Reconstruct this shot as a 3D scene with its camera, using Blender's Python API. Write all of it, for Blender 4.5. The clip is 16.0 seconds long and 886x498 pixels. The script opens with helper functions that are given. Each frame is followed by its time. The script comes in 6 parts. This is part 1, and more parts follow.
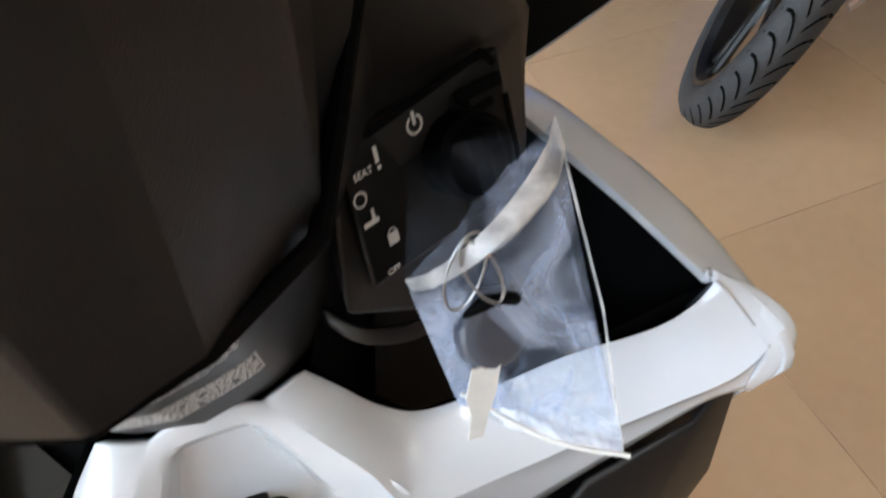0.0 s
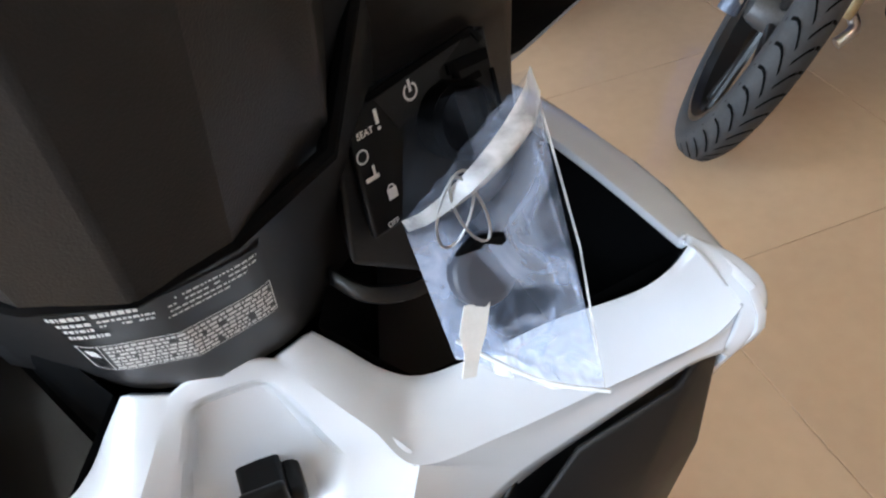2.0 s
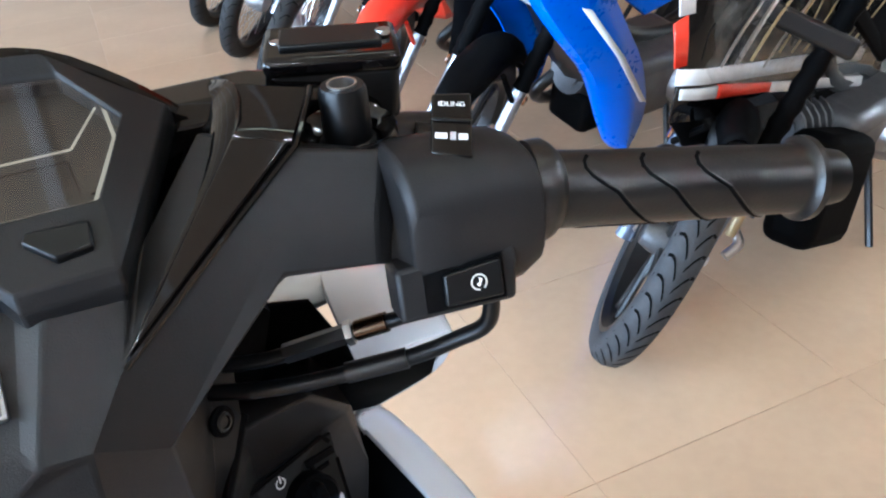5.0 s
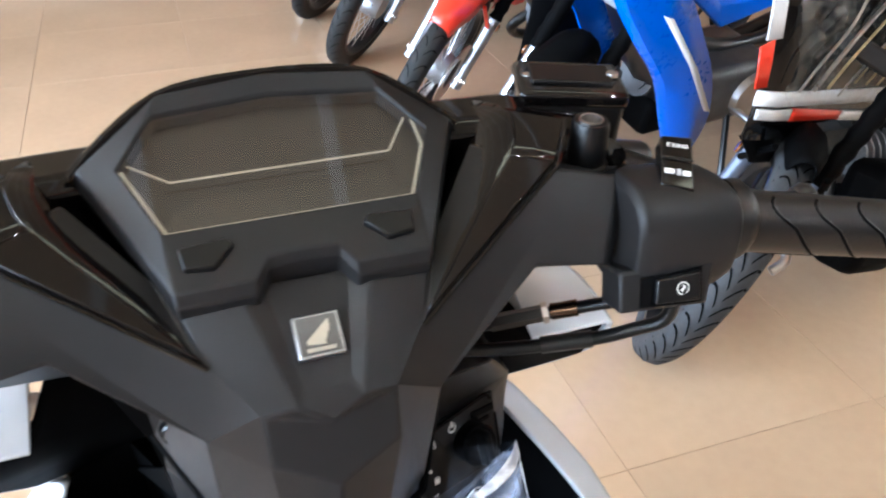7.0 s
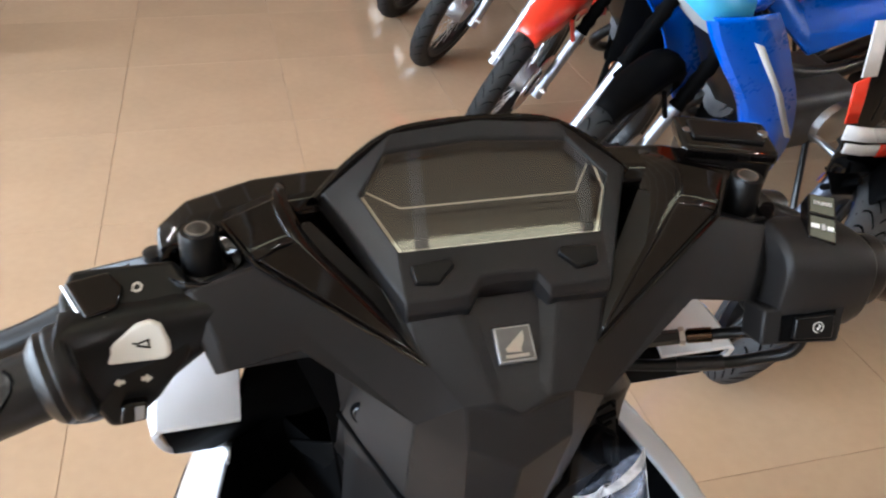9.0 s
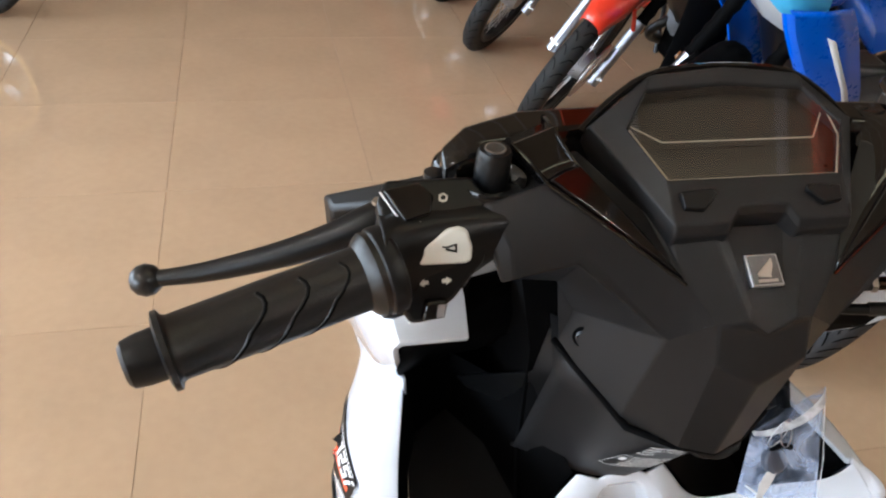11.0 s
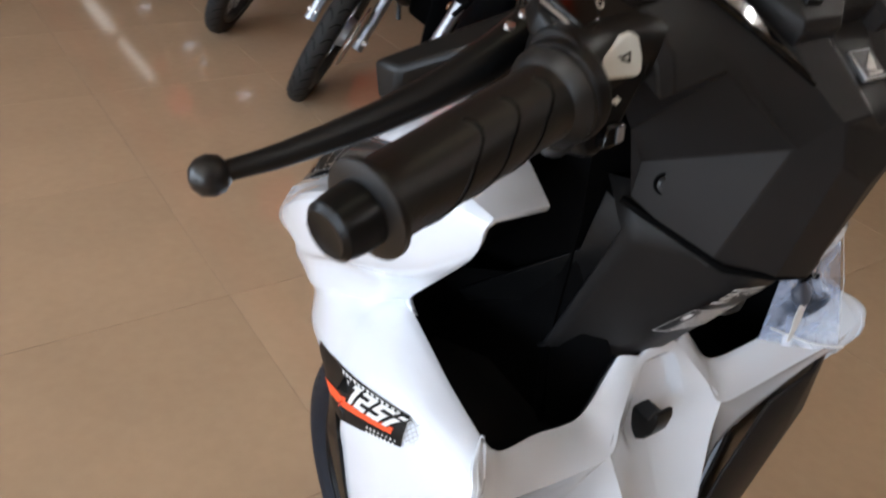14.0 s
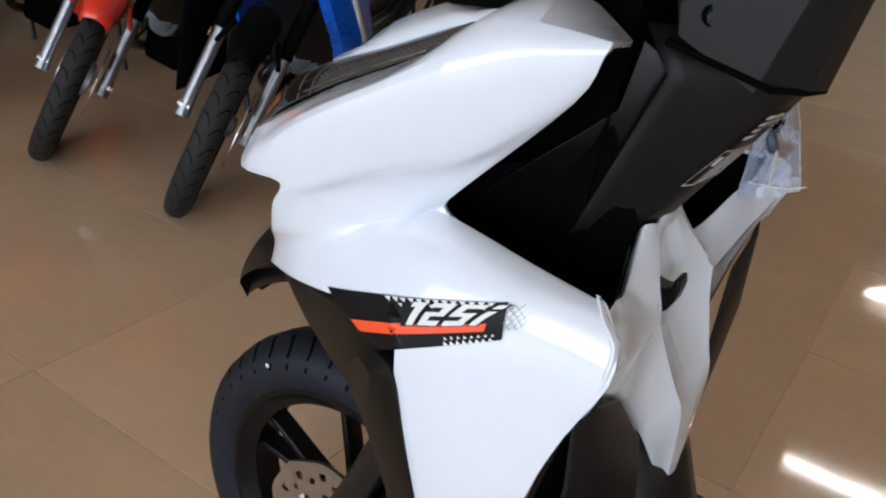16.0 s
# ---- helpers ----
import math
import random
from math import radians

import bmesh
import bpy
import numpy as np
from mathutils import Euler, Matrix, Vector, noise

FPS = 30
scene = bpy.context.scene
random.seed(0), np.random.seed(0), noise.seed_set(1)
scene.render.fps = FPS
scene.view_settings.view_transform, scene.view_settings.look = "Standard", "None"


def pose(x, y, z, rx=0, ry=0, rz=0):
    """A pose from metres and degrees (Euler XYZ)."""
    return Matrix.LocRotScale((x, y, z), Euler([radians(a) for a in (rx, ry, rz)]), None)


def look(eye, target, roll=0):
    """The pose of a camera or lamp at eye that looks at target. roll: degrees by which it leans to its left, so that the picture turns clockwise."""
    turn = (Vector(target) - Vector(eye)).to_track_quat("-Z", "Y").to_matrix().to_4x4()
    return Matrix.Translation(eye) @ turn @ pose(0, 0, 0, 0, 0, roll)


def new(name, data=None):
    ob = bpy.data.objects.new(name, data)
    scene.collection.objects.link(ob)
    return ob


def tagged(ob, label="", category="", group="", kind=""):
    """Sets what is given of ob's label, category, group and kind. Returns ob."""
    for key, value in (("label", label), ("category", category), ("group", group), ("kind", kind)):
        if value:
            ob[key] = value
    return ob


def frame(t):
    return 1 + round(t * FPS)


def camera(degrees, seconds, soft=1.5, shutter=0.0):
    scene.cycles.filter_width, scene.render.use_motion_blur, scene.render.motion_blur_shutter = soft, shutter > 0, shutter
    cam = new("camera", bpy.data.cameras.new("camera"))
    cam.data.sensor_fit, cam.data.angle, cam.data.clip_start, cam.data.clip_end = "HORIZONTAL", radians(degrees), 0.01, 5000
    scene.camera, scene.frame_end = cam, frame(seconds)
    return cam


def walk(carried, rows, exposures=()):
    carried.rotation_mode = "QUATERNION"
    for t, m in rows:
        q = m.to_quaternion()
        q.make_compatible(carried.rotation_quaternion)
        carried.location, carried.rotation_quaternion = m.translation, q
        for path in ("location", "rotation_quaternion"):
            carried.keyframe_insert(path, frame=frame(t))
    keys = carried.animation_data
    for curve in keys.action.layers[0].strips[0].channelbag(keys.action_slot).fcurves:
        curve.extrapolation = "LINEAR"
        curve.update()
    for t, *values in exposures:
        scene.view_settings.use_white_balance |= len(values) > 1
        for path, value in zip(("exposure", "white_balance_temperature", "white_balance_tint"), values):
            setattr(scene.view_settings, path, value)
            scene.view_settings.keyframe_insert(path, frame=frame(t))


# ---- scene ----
cam = camera(56.8, 16.0, soft=2.1, shutter=0.4)
# seconds, metres, degrees
ROWS = [
    (0.0, 0.0378, 0.029, 0.9828, 43.48, 4.04, -21.16),
    (0.5, 0.0244, 0.0118, 0.9627, 44.47, 4.44, -20.8),
    (1.0, 0.0258, 0.0024, 0.9632, 44.97, 4.78, -20.6),
    (1.5, 0.0283, -0.0038, 0.968, 45.73, 4.8, -20.7),
    (2.0, 0.0261, -0.0111, 0.9794, 47.07, 4.86, -21.34),
    (2.5, 0.0261, -0.027, 1.0003, 49.23, 5.05, -22.83),
    (3.0, 0.0327, -0.0457, 1.0385, 52.7, 5.09, -24.52),
    (3.5, 0.0491, -0.0668, 1.0823, 55.81, 4.98, -25.33),
    (4.0, 0.0717, -0.0857, 1.1225, 57.29, 4.93, -25.11),
    (6.5, 0.0171, -0.1157, 1.1869, 58.18, 1.92, -20.75),
    (7.0, -0.0405, -0.1267, 1.2133, 56.25, -0.54, -19.41),
    (7.5, -0.0724, -0.1249, 1.2278, 54.42, -1.53, -18.84),
    (8.0, -0.0814, -0.1259, 1.2372, 55.08, -2.08, -18.15),
    (8.5, -0.0981, -0.1359, 1.2469, 55.71, -2.22, -16.5),
    (9.0, -0.1209, -0.1538, 1.2609, 55.94, -2.22, -14.18),
    (9.5, -0.1546, -0.1749, 1.2731, 55.93, -2.16, -12.27),
    (10.0, -0.1993, -0.1823, 1.2637, 55.65, -2.84, -11.3),
    (12.5, -0.3244, -0.1516, 1.2249, 54.7, -6.61, -16.44),
    (13.0, -0.3475, -0.1421, 1.2121, 54.65, -6.44, -20.23),
    (13.5, -0.3858, -0.1181, 1.1894, 55.21, -6.42, -24.99),
    (14.0, -0.4368, -0.0852, 1.1287, 56.83, -5.95, -33.13),
    (14.5, -0.4786, -0.0431, 1.0447, 58.93, -5.94, -39.37),
    (15.0, -0.5062, 0.0056, 0.9959, 60.21, -4.55, -45.48),
    (15.5, -0.5517, 0.0284, 0.9864, 61.62, -5.3, -51.57),
    (16.0, -0.601, 0.038, 0.9955, 62.86, -5.52, -55.21),
]
walk(cam, [(t, pose(x, y, z, rx, ry, rz)) for t, x, y, z, rx, ry, rz in ROWS],
     exposures=[(0, 1.2, 5900, 6), (2.0, 1.35, 5600, 6), (3.0, 1.95, 5150, 5), (4.0, 2.1, 4850, 4), (6.5, 2.2, 5150, 6), (9.0, 1.5, 5700, 8), (12.5, 0.97, 5950, 9), (13.5, 0.68, 6000, 10), (14.5, 0.32, 6000, 10), (16.0, 0.10, 6000, 10)])

# light levels
W_WINDOW, TUBE_GLOW = 460, 135

# ---------------------------------------------------------------- light
world = bpy.data.worlds.new("sky")
scene.world = world
world.use_nodes = True
_wn = world.node_tree.nodes
_sky = _wn.new("ShaderNodeTexSky")
_sky.sky_type = 'NISHITA'
_sky.sun_disc = False
_sky.sun_elevation, _sky.sun_rotation = radians(42), radians(-100)
_wn["Background"].inputs[1].default_value = 0.12
world.node_tree.links.new(_sky.outputs[0], _wn["Background"].inputs[0])


def lamp_area(name, m, sx, sy, power, color):
    d = bpy.data.lights.new(name, 'AREA')
    d.shape, d.size, d.size_y, d.energy, d.color = 'RECTANGLE', sx, sy, power, color
    ob = new(name, d)
    ob.matrix_world = m
    return ob


# ---------------------------------------------------------------- materials
def mat(name, color, rough=0.5, metal=0.0, coat=0.0, vary=0.12, scale=6.0, grain=0.0, grain_scale=900.0, spec=0.5,
        rvary=0.08, coat_rough=0.05, alpha=1.0):
    m = bpy.data.materials.new(name)
    m.use_nodes = True
    nt = m.node_tree
    n, l = nt.nodes, nt.links
    b = n["Principled BSDF"]
    tc = n.new("ShaderNodeTexCoord")
    no = n.new("ShaderNodeTexNoise")
    no.inputs["Scale"].default_value = scale
    no.inputs["Detail"].default_value = 6
    l.new(tc.outputs["Object"], no.inputs["Vector"])
    fine = n.new("ShaderNodeTexNoise")
    fine.inputs["Scale"].default_value = scale * 11
    fine.inputs["Detail"].default_value = 3
    l.new(tc.outputs["Object"], fine.inputs["Vector"])
    mix = n.new("ShaderNodeMix")
    mix.data_type = 'FLOAT'
    mix.inputs[0].default_value = 0.35
    l.new(no.outputs[0], mix.inputs[2])
    l.new(fine.outputs[0], mix.inputs[3])
    ramp = n.new("ShaderNodeValToRGB")
    c = Vector(color)
    ramp.color_ramp.elements[0].position, ramp.color_ramp.elements[1].position = 0.3, 0.7
    ramp.color_ramp.elements[0].color = (*(c * (1 - vary)), 1)
    ramp.color_ramp.elements[1].color = (*[min(1, v * (1 + vary)) for v in c], 1)
    l.new(mix.outputs[0], ramp.inputs[0])
    l.new(ramp.outputs[0], b.inputs["Base Color"])
    mr = n.new("ShaderNodeMapRange")
    mr.inputs[3].default_value, mr.inputs[4].default_value = max(0, rough - rvary), min(1, rough + rvary)
    l.new(mix.outputs[0], mr.inputs[0])
    l.new(mr.outputs[0], b.inputs["Roughness"])
    b.inputs["Metallic"].default_value = metal
    b.inputs["Coat Weight"].default_value = coat
    b.inputs["Coat Roughness"].default_value = coat_rough
    b.inputs["Specular IOR Level"].default_value = spec
    b.inputs["Alpha"].default_value = alpha
    if grain:
        g = n.new("ShaderNodeTexNoise")
        g.inputs["Scale"].default_value = grain_scale
        g.inputs["Detail"].default_value = 2
        l.new(tc.outputs["Object"], g.inputs["Vector"])
        bu = n.new("ShaderNodeBump")
        bu.inputs["Strength"].default_value = grain
        bu.inputs["Distance"].default_value = 0.0006
        l.new(g.outputs[0], bu.inputs["Height"])
        l.new(bu.outputs[0], b.inputs["Normal"])
    return m


WHITE = mat("pearl white paint", (0.72, 0.765, 0.84), 0.24, coat=0.9, vary=0.02, rvary=0.03, spec=0.5)
PLASTIC = mat("textured black plastic", (0.0110, 0.0105, 0.0108), 0.42, vary=0.12, grain=0.25, grain_scale=1600, spec=0.22)
PLASTIC_S = mat("smooth black plastic", (0.0026, 0.0027, 0.003), 0.36, vary=0.1, spec=0.26)
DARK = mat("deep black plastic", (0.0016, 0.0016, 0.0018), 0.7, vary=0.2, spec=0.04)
GLOSS = mat("piano black paint", (0.0028, 0.0024, 0.0024), 0.05, vary=0.1, rvary=0.02, spec=0.36)
RUBBER = mat("black rubber", (0.0042, 0.0040, 0.0040), 0.38, vary=0.15, grain=0.2, grain_scale=700, spec=0.45)
TYRE = mat("tyre rubber", (0.0065, 0.0085, 0.015), 0.6, vary=0.2, grain=0.4, grain_scale=500, spec=0.3)
OLD_TYRE = mat("dusty tyre rubber", (0.0085, 0.0078, 0.0075), 0.75, vary=0.3, grain=0.4, grain_scale=500, scale=18)
BLACKMETAL = mat("black painted metal", (0.007, 0.007, 0.0075), 0.32, coat=0.15, vary=0.1, spec=0.35)
# lighter tyre copy: the light and gloss on the tread are in the colour
LIT_TYRE = mat("tyre rubber with light in its colour", (0.030, 0.031, 0.034), 0.7, vary=0.35, grain=0.5, grain_scale=420, scale=14)
RIMBLACK = mat("satin black rim paint", (0.0035, 0.0036, 0.0042), 0.34, vary=0.1, spec=0.2)
GOLD = mat("gold anodised rim", (0.42, 0.24, 0.06), 0.35, metal=0.8, vary=0.1, scale=25)
STEEL = mat("brushed steel", (0.56, 0.55, 0.54), 0.3, metal=1.0, vary=0.1, scale=25)
CHROME = mat("chrome", (0.42, 0.44, 0.48), 0.34, metal=1.0, vary=0.06, scale=14)
ALLOY = mat("cast alloy", (0.42, 0.43, 0.45), 0.42, metal=0.9, vary=0.15, scale=25)
ENGINE = mat("dark cast alloy", (0.13, 0.13, 0.135), 0.45, metal=0.7, vary=0.25, scale=25)
RED = mat("red plastic", (0.74, 0.040, 0.015), 0.3, coat=0.4, vary=0.06)
BLUE = mat("blue plastic", (0.003, 0.13, 0.80), 0.28, coat=0.4, vary=0.06)
CYAN = mat("light blue plastic", (0.08, 0.46, 0.80), 0.3, coat=0.4, vary=0.06)
SHELLWHITE = mat("white plastic", (0.72, 0.73, 0.74), 0.35, coat=0.3, vary=0.04)
GREYPLASTIC = mat("light grey button plastic", (0.62, 0.62, 0.58), 0.4, vary=0.05)
PRINT = mat("white print", (0.75, 0.75, 0.74), 0.5, vary=0.08, scale=120)
ORANGE = mat("orange red sticker", (0.85, 0.085, 0.02), 0.35, vary=0.05)
STICKER = mat("black sticker", (0.004, 0.004, 0.0044), 0.38, vary=0.1, spec=0.16)
LABELGREY = mat("silver grey label", (0.33, 0.33, 0.34), 0.35, vary=0.3, scale=60)
# colour of the reflections drawn on the wrap, also of one engine pipe
GOLD_BROWN = mat("gold brown wrap glint and pipe", (0.42, 0.33, 0.18), 0.35, metal=0.3, vary=0.2, scale=60)
AMBER = mat("amber lens", (0.16, 0.06, 0.02), 0.15, coat=0.6, vary=0.1)
SMOKE = mat("smoked headlamp lens", (0.016, 0.016, 0.016), 0.30, vary=0.9, scale=160, spec=0.22)
FORKGREY = mat("blue grey fork paint", (0.13, 0.15, 0.20), 0.35, metal=0.5, vary=0.12, scale=25)
LCD = mat("dark display", (0.010, 0.009, 0.008), 0.3, vary=0.2)
# black fob lightened to blue grey: the film's haze is in the colour
FOB_HAZED = mat("black fob plastic with film haze", (0.075, 0.085, 0.115), 0.4, vary=0.1)
LCDLINE = mat("display rim line", (0.36, 0.34, 0.27), 0.4, vary=0.1)
WALL = mat("cream wall paint", (0.66, 0.58, 0.47), 0.7, vary=0.05, scale=1.2, grain=0.2, grain_scale=60)
WALL_DARK = mat("dark paint of unseen wall", (0.20, 0.15, 0.11), 0.75, vary=0.06, scale=1.2, grain=0.2, grain_scale=60)
CEIL = mat("cream ceiling paint", (0.46, 0.365, 0.25), 0.8, vary=0.03, scale=1.0)
RED_BAND = mat("red ceiling paint", (0.88, 0.085, 0.012), 0.5, vary=0.05)
BRASS = mat("dark bronze", (0.085, 0.055, 0.035), 0.25, metal=1.0, vary=0.1)
GROUT = mat("tan grout", (0.50, 0.36, 0.237), 0.5, vary=0.15, scale=20)


def tile_material():
    m = mat("polished tan tile", (0.57, 0.412, 0.272), 0.065, vary=0.07, scale=3.2, rvary=0.012)
    nt = m.node_tree
    n, l = nt.nodes, nt.links
    b = n["Principled BSDF"]
    ramp = [x for x in n if x.bl_idname == "ShaderNodeValToRGB"][0]
    info = n.new("ShaderNodeObjectInfo")
    hsv = n.new("ShaderNodeHueSaturation")
    mr = n.new("ShaderNodeMapRange")
    mr.inputs[3].default_value, mr.inputs[4].default_value = 0.95, 1.04
    l.new(info.outputs["Random"], mr.inputs[0])
    l.new(mr.outputs[0], hsv.inputs["Value"])
    l.new(ramp.outputs[0], hsv.inputs["Color"])
    l.new(hsv.outputs[0], b.inputs["Base Color"])
    w = n.new("ShaderNodeTexNoise")
    w.inputs["Scale"].default_value = 5.0
    tc = n.new("ShaderNodeTexCoord")
    l.new(tc.outputs["Object"], w.inputs["Vector"])
    bu = n.new("ShaderNodeBump")
    bu.inputs["Strength"].default_value = 0.03
    bu.inputs["Distance"].default_value = 0.004
    l.new(w.outputs[0], bu.inputs["Height"])
    l.new(bu.outputs[0], b.inputs["Normal"])
    return m


TILE = tile_material()


def hatch_material():
    """Smoked lens over a fine cell pattern."""
    m = mat("smoked hatched lens", (0.02, 0.02, 0.02), 0.16, vary=0.3, spec=0.4)
    n, l = m.node_tree.nodes, m.node_tree.links
    b = n["Principled BSDF"]
    tc, vo, cr = n.new("ShaderNodeTexCoord"), n.new("ShaderNodeTexVoronoi"), n.new("ShaderNodeValToRGB")
    vo.inputs["Scale"].default_value = 420
    vo.inputs["Randomness"].default_value = 0.25
    l.new(tc.outputs["Object"], vo.inputs["Vector"])
    cr.color_ramp.elements[0].color, cr.color_ramp.elements[1].color = (0.115, 0.108, 0.102, 1), (0.045, 0.042, 0.040, 1)
    cr.color_ramp.elements[0].position, cr.color_ramp.elements[1].position = 0.15, 0.55
    l.new(vo.outputs["Distance"], cr.inputs[0])
    l.new(cr.outputs[0], b.inputs["Base Color"])
    return m


HATCH = hatch_material()


def clear_film(name, tint, body, gloss):
    m = bpy.data.materials.new(name)
    m.use_nodes = True
    nt = m.node_tree
    n, l = nt.nodes, nt.links
    out = n["Material Output"]
    p = n["Principled BSDF"]
    p.inputs["Base Color"].default_value = (*tint, 1)
    p.inputs["Roughness"].default_value = gloss
    p.inputs["Specular IOR Level"].default_value = 0.8
    tr = n.new("ShaderNodeBsdfTransparent")
    tr.inputs[0].default_value = (0.93, 0.95, 0.98, 1)
    mx = n.new("ShaderNodeMixShader")
    no = n.new("ShaderNodeTexNoise")
    no.inputs["Scale"].default_value = 30
    no.inputs["Detail"].default_value = 6
    no.inputs["Distortion"].default_value = 1.6
    tc = n.new("ShaderNodeTexCoord")
    l.new(tc.outputs["Object"], no.inputs["Vector"])
    mr = n.new("ShaderNodeMapRange")
    mr.inputs[1].default_value, mr.inputs[2].default_value = 0.40, 0.66
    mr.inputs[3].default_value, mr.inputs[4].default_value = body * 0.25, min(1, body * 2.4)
    l.new(no.outputs[0], mr.inputs[0])
    l.new(mr.outputs[0], mx.inputs[0])
    l.new(tr.outputs[0], mx.inputs[1])
    l.new(p.outputs[0], mx.inputs[2])
    l.new(mx.outputs[0], out.inputs[0])
    return m


FILM = clear_film("clear plastic film", (0.60, 0.68, 0.88), 0.19, 0.08)
SEALED = clear_film("sealed film", (0.80, 0.84, 0.94), 0.34, 0.14)
FLAP = clear_film("thin clear flap", (0.46, 0.52, 0.66), 0.03, 0.06)
# near-opaque white: the reflection along fold and seam is put into the colour
FOLD_SHINE = clear_film("creased film with painted shine", (0.95, 0.96, 0.98), 1.3, 0.12)
WRAP = clear_film("wrinkled clear wrap", (0.75, 0.74, 0.70), 0.07, 0.12)
WINDOWGLASS = clear_film("window glass", (0.02, 0.02, 0.02), 0.06, 0.02)


def clear_glass(name, share):
    m = bpy.data.materials.new(name)
    m.use_nodes = True
    n, l = m.node_tree.nodes, m.node_tree.links
    tr = n.new("ShaderNodeBsdfTransparent")
    tr.inputs[0].default_value = (0.90, 0.90, 0.90, 1)
    gl = n.new("ShaderNodeBsdfGlossy")
    gl.inputs["Roughness"].default_value = 0.03
    mx = n.new("ShaderNodeMixShader")
    mx.inputs[0].default_value = share
    l.new(tr.outputs[0], mx.inputs[1])
    l.new(gl.outputs[0], mx.inputs[2])
    l.new(mx.outputs[0], n["Material Output"].inputs[0])
    return m


METERGLASS = clear_glass("meter window", 0.085)


# ---------------------------------------------------------------- mesh helpers
def part(name, bm, material, parent=None, label="", bevel=0.0, solid=0.0, angle=38, segs=2, out=None):
    """out: a direction to which an open sheet turns its outer face."""
    me = bpy.data.meshes.new(name)
    bmesh.ops.recalc_face_normals(bm, faces=bm.faces)
    if out is not None:
        bm.normal_update()
        if sum(f.normal.dot(Vector(out)) * f.calc_area() for f in bm.faces) < 0:
            bmesh.ops.reverse_faces(bm, faces=bm.faces)
    bm.to_mesh(me)
    bm.free()
    me.materials.append(material)
    me.shade_smooth()
    me.set_sharp_from_angle(angle=radians(angle))
    ob = new(name, me)
    if parent is not None:
        ob.parent = parent
    if label:
        ob["label"] = label
    if solid:
        s = ob.modifiers.new("thickness", 'SOLIDIFY')
        s.thickness, s.offset = solid, -1
    if bevel:
        b = ob.modifiers.new("edge", 'BEVEL')
        b.width, b.segments, b.limit_method, b.angle_limit = bevel, segs, 'ANGLE', radians(28)
        b.harden_normals = False
    return ob


def empty(name, m=None, **tags):
    ob = new(name)
    ob.empty_display_size = 0.1
    if m is not None:
        ob.matrix_world = m
    return tagged(ob, **tags)


def facets(verts, faces, m=None):
    bm = bmesh.new()
    vs = [bm.verts.new(v) for v in verts]
    for f in faces:
        try:
            bm.faces.new([vs[i] for i in f])
        except ValueError:
            pass
    if m is not None:
        bm.transform(m)
    return bm


def loft(rings, closed=False, caps=False, bm=None):
    bm = bm or bmesh.new()
    rows = [[bm.verts.new(p) for p in r] for r in rings]
    n = len(rows[0])
    for a, b in zip(rows, rows[1:]):
        for i in range(n if closed else n - 1):
            j = (i + 1) % n
            bm.faces.new((a[i], a[j], b[j], b[i]))
    if caps and closed:
        bm.faces.new(rows[0])
        bm.faces.new(list(reversed(rows[-1])))
    return bm


def catmull(pts, per=4):
    pts = [Vector(p) for p in pts]
    out = []
    for i in range(len(pts) - 1):
        p0, p1, p2, p3 = pts[max(i - 1, 0)], pts[i], pts[i + 1], pts[min(i + 2, len(pts) - 1)]
        for k in range(per):
            t = k / per
            out.append(0.5 * ((2 * p1) + (p2 - p0) * t + (2 * p0 - 5 * p1 + 4 * p2 - p3) * t * t + (3 * p1 - p0 - 3 * p2 + p3) * t ** 3))
    out.append(pts[-1])
    return out


def tube(path, radius, sides=10, smooth=0, caps=True, bm=None):
    pts = catmull(path, smooth) if smooth else [Vector(p) for p in path]
    rad = radius if callable(radius) else (lambda s: radius)
    rings = []
    prev = None
    for i, p in enumerate(pts):
        d = (pts[min(i + 1, len(pts) - 1)] - pts[max(i - 1, 0)]).normalized()
        if prev is None:
            prev = d.orthogonal().normalized()
        u = (prev - d * prev.dot(d)).normalized()
        prev = u
        w = d.cross(u)
        r = rad(i / (len(pts) - 1))
        rings.append([p + (u * math.cos(a) + w * math.sin(a)) * r for a in [2 * math.pi * k / sides for k in range(sides)]])
    return loft(rings, True, caps, bm)


def lathe(profile, origin, axis, sides=32, bm=None, closed=False):
    """profile: (along the axis, radius)."""
    axis = Vector(axis).normalized()
    u = axis.orthogonal().normalized()
    if abs(axis.x) > 0.9:
        u = Vector((0, 0, 1))
        u = (u - axis * u.dot(axis)).normalized()
    w = axis.cross(u)
    o = Vector(origin)
    rings = [[o + axis * h + (u * math.cos(a) + w * math.sin(a)) * r for a in [2 * math.pi * k / sides for k in range(sides)]] for h, r in profile]
    if closed:
        rings.append(rings[0])
    bm = loft(rings, True, False, bm)
    if closed:
        bmesh.ops.remove_doubles(bm, verts=bm.verts, dist=1e-6)
    else:
        bm.verts.ensure_lookup_table()
        n = sides
        base = len(bm.verts) - n * len(rings)
        if profile[0][1] > 1e-4:
            bm.faces.new([bm.verts[base + i] for i in range(n)])
        if profile[-1][1] > 1e-4:
            bm.faces.new([bm.verts[len(bm.verts) - n + i] for i in reversed(range(n))])
    return bm


def box(cx, cy, cz, sx, sy, sz, m=None, bm=None):
    bm = bm or bmesh.new()
    x = Matrix.Translation((cx, cy, cz)) @ Matrix.Diagonal((sx, sy, sz, 1))
    if m is not None:
        x = m @ x
    bmesh.ops.create_cube(bm, size=1, matrix=x)
    return bm


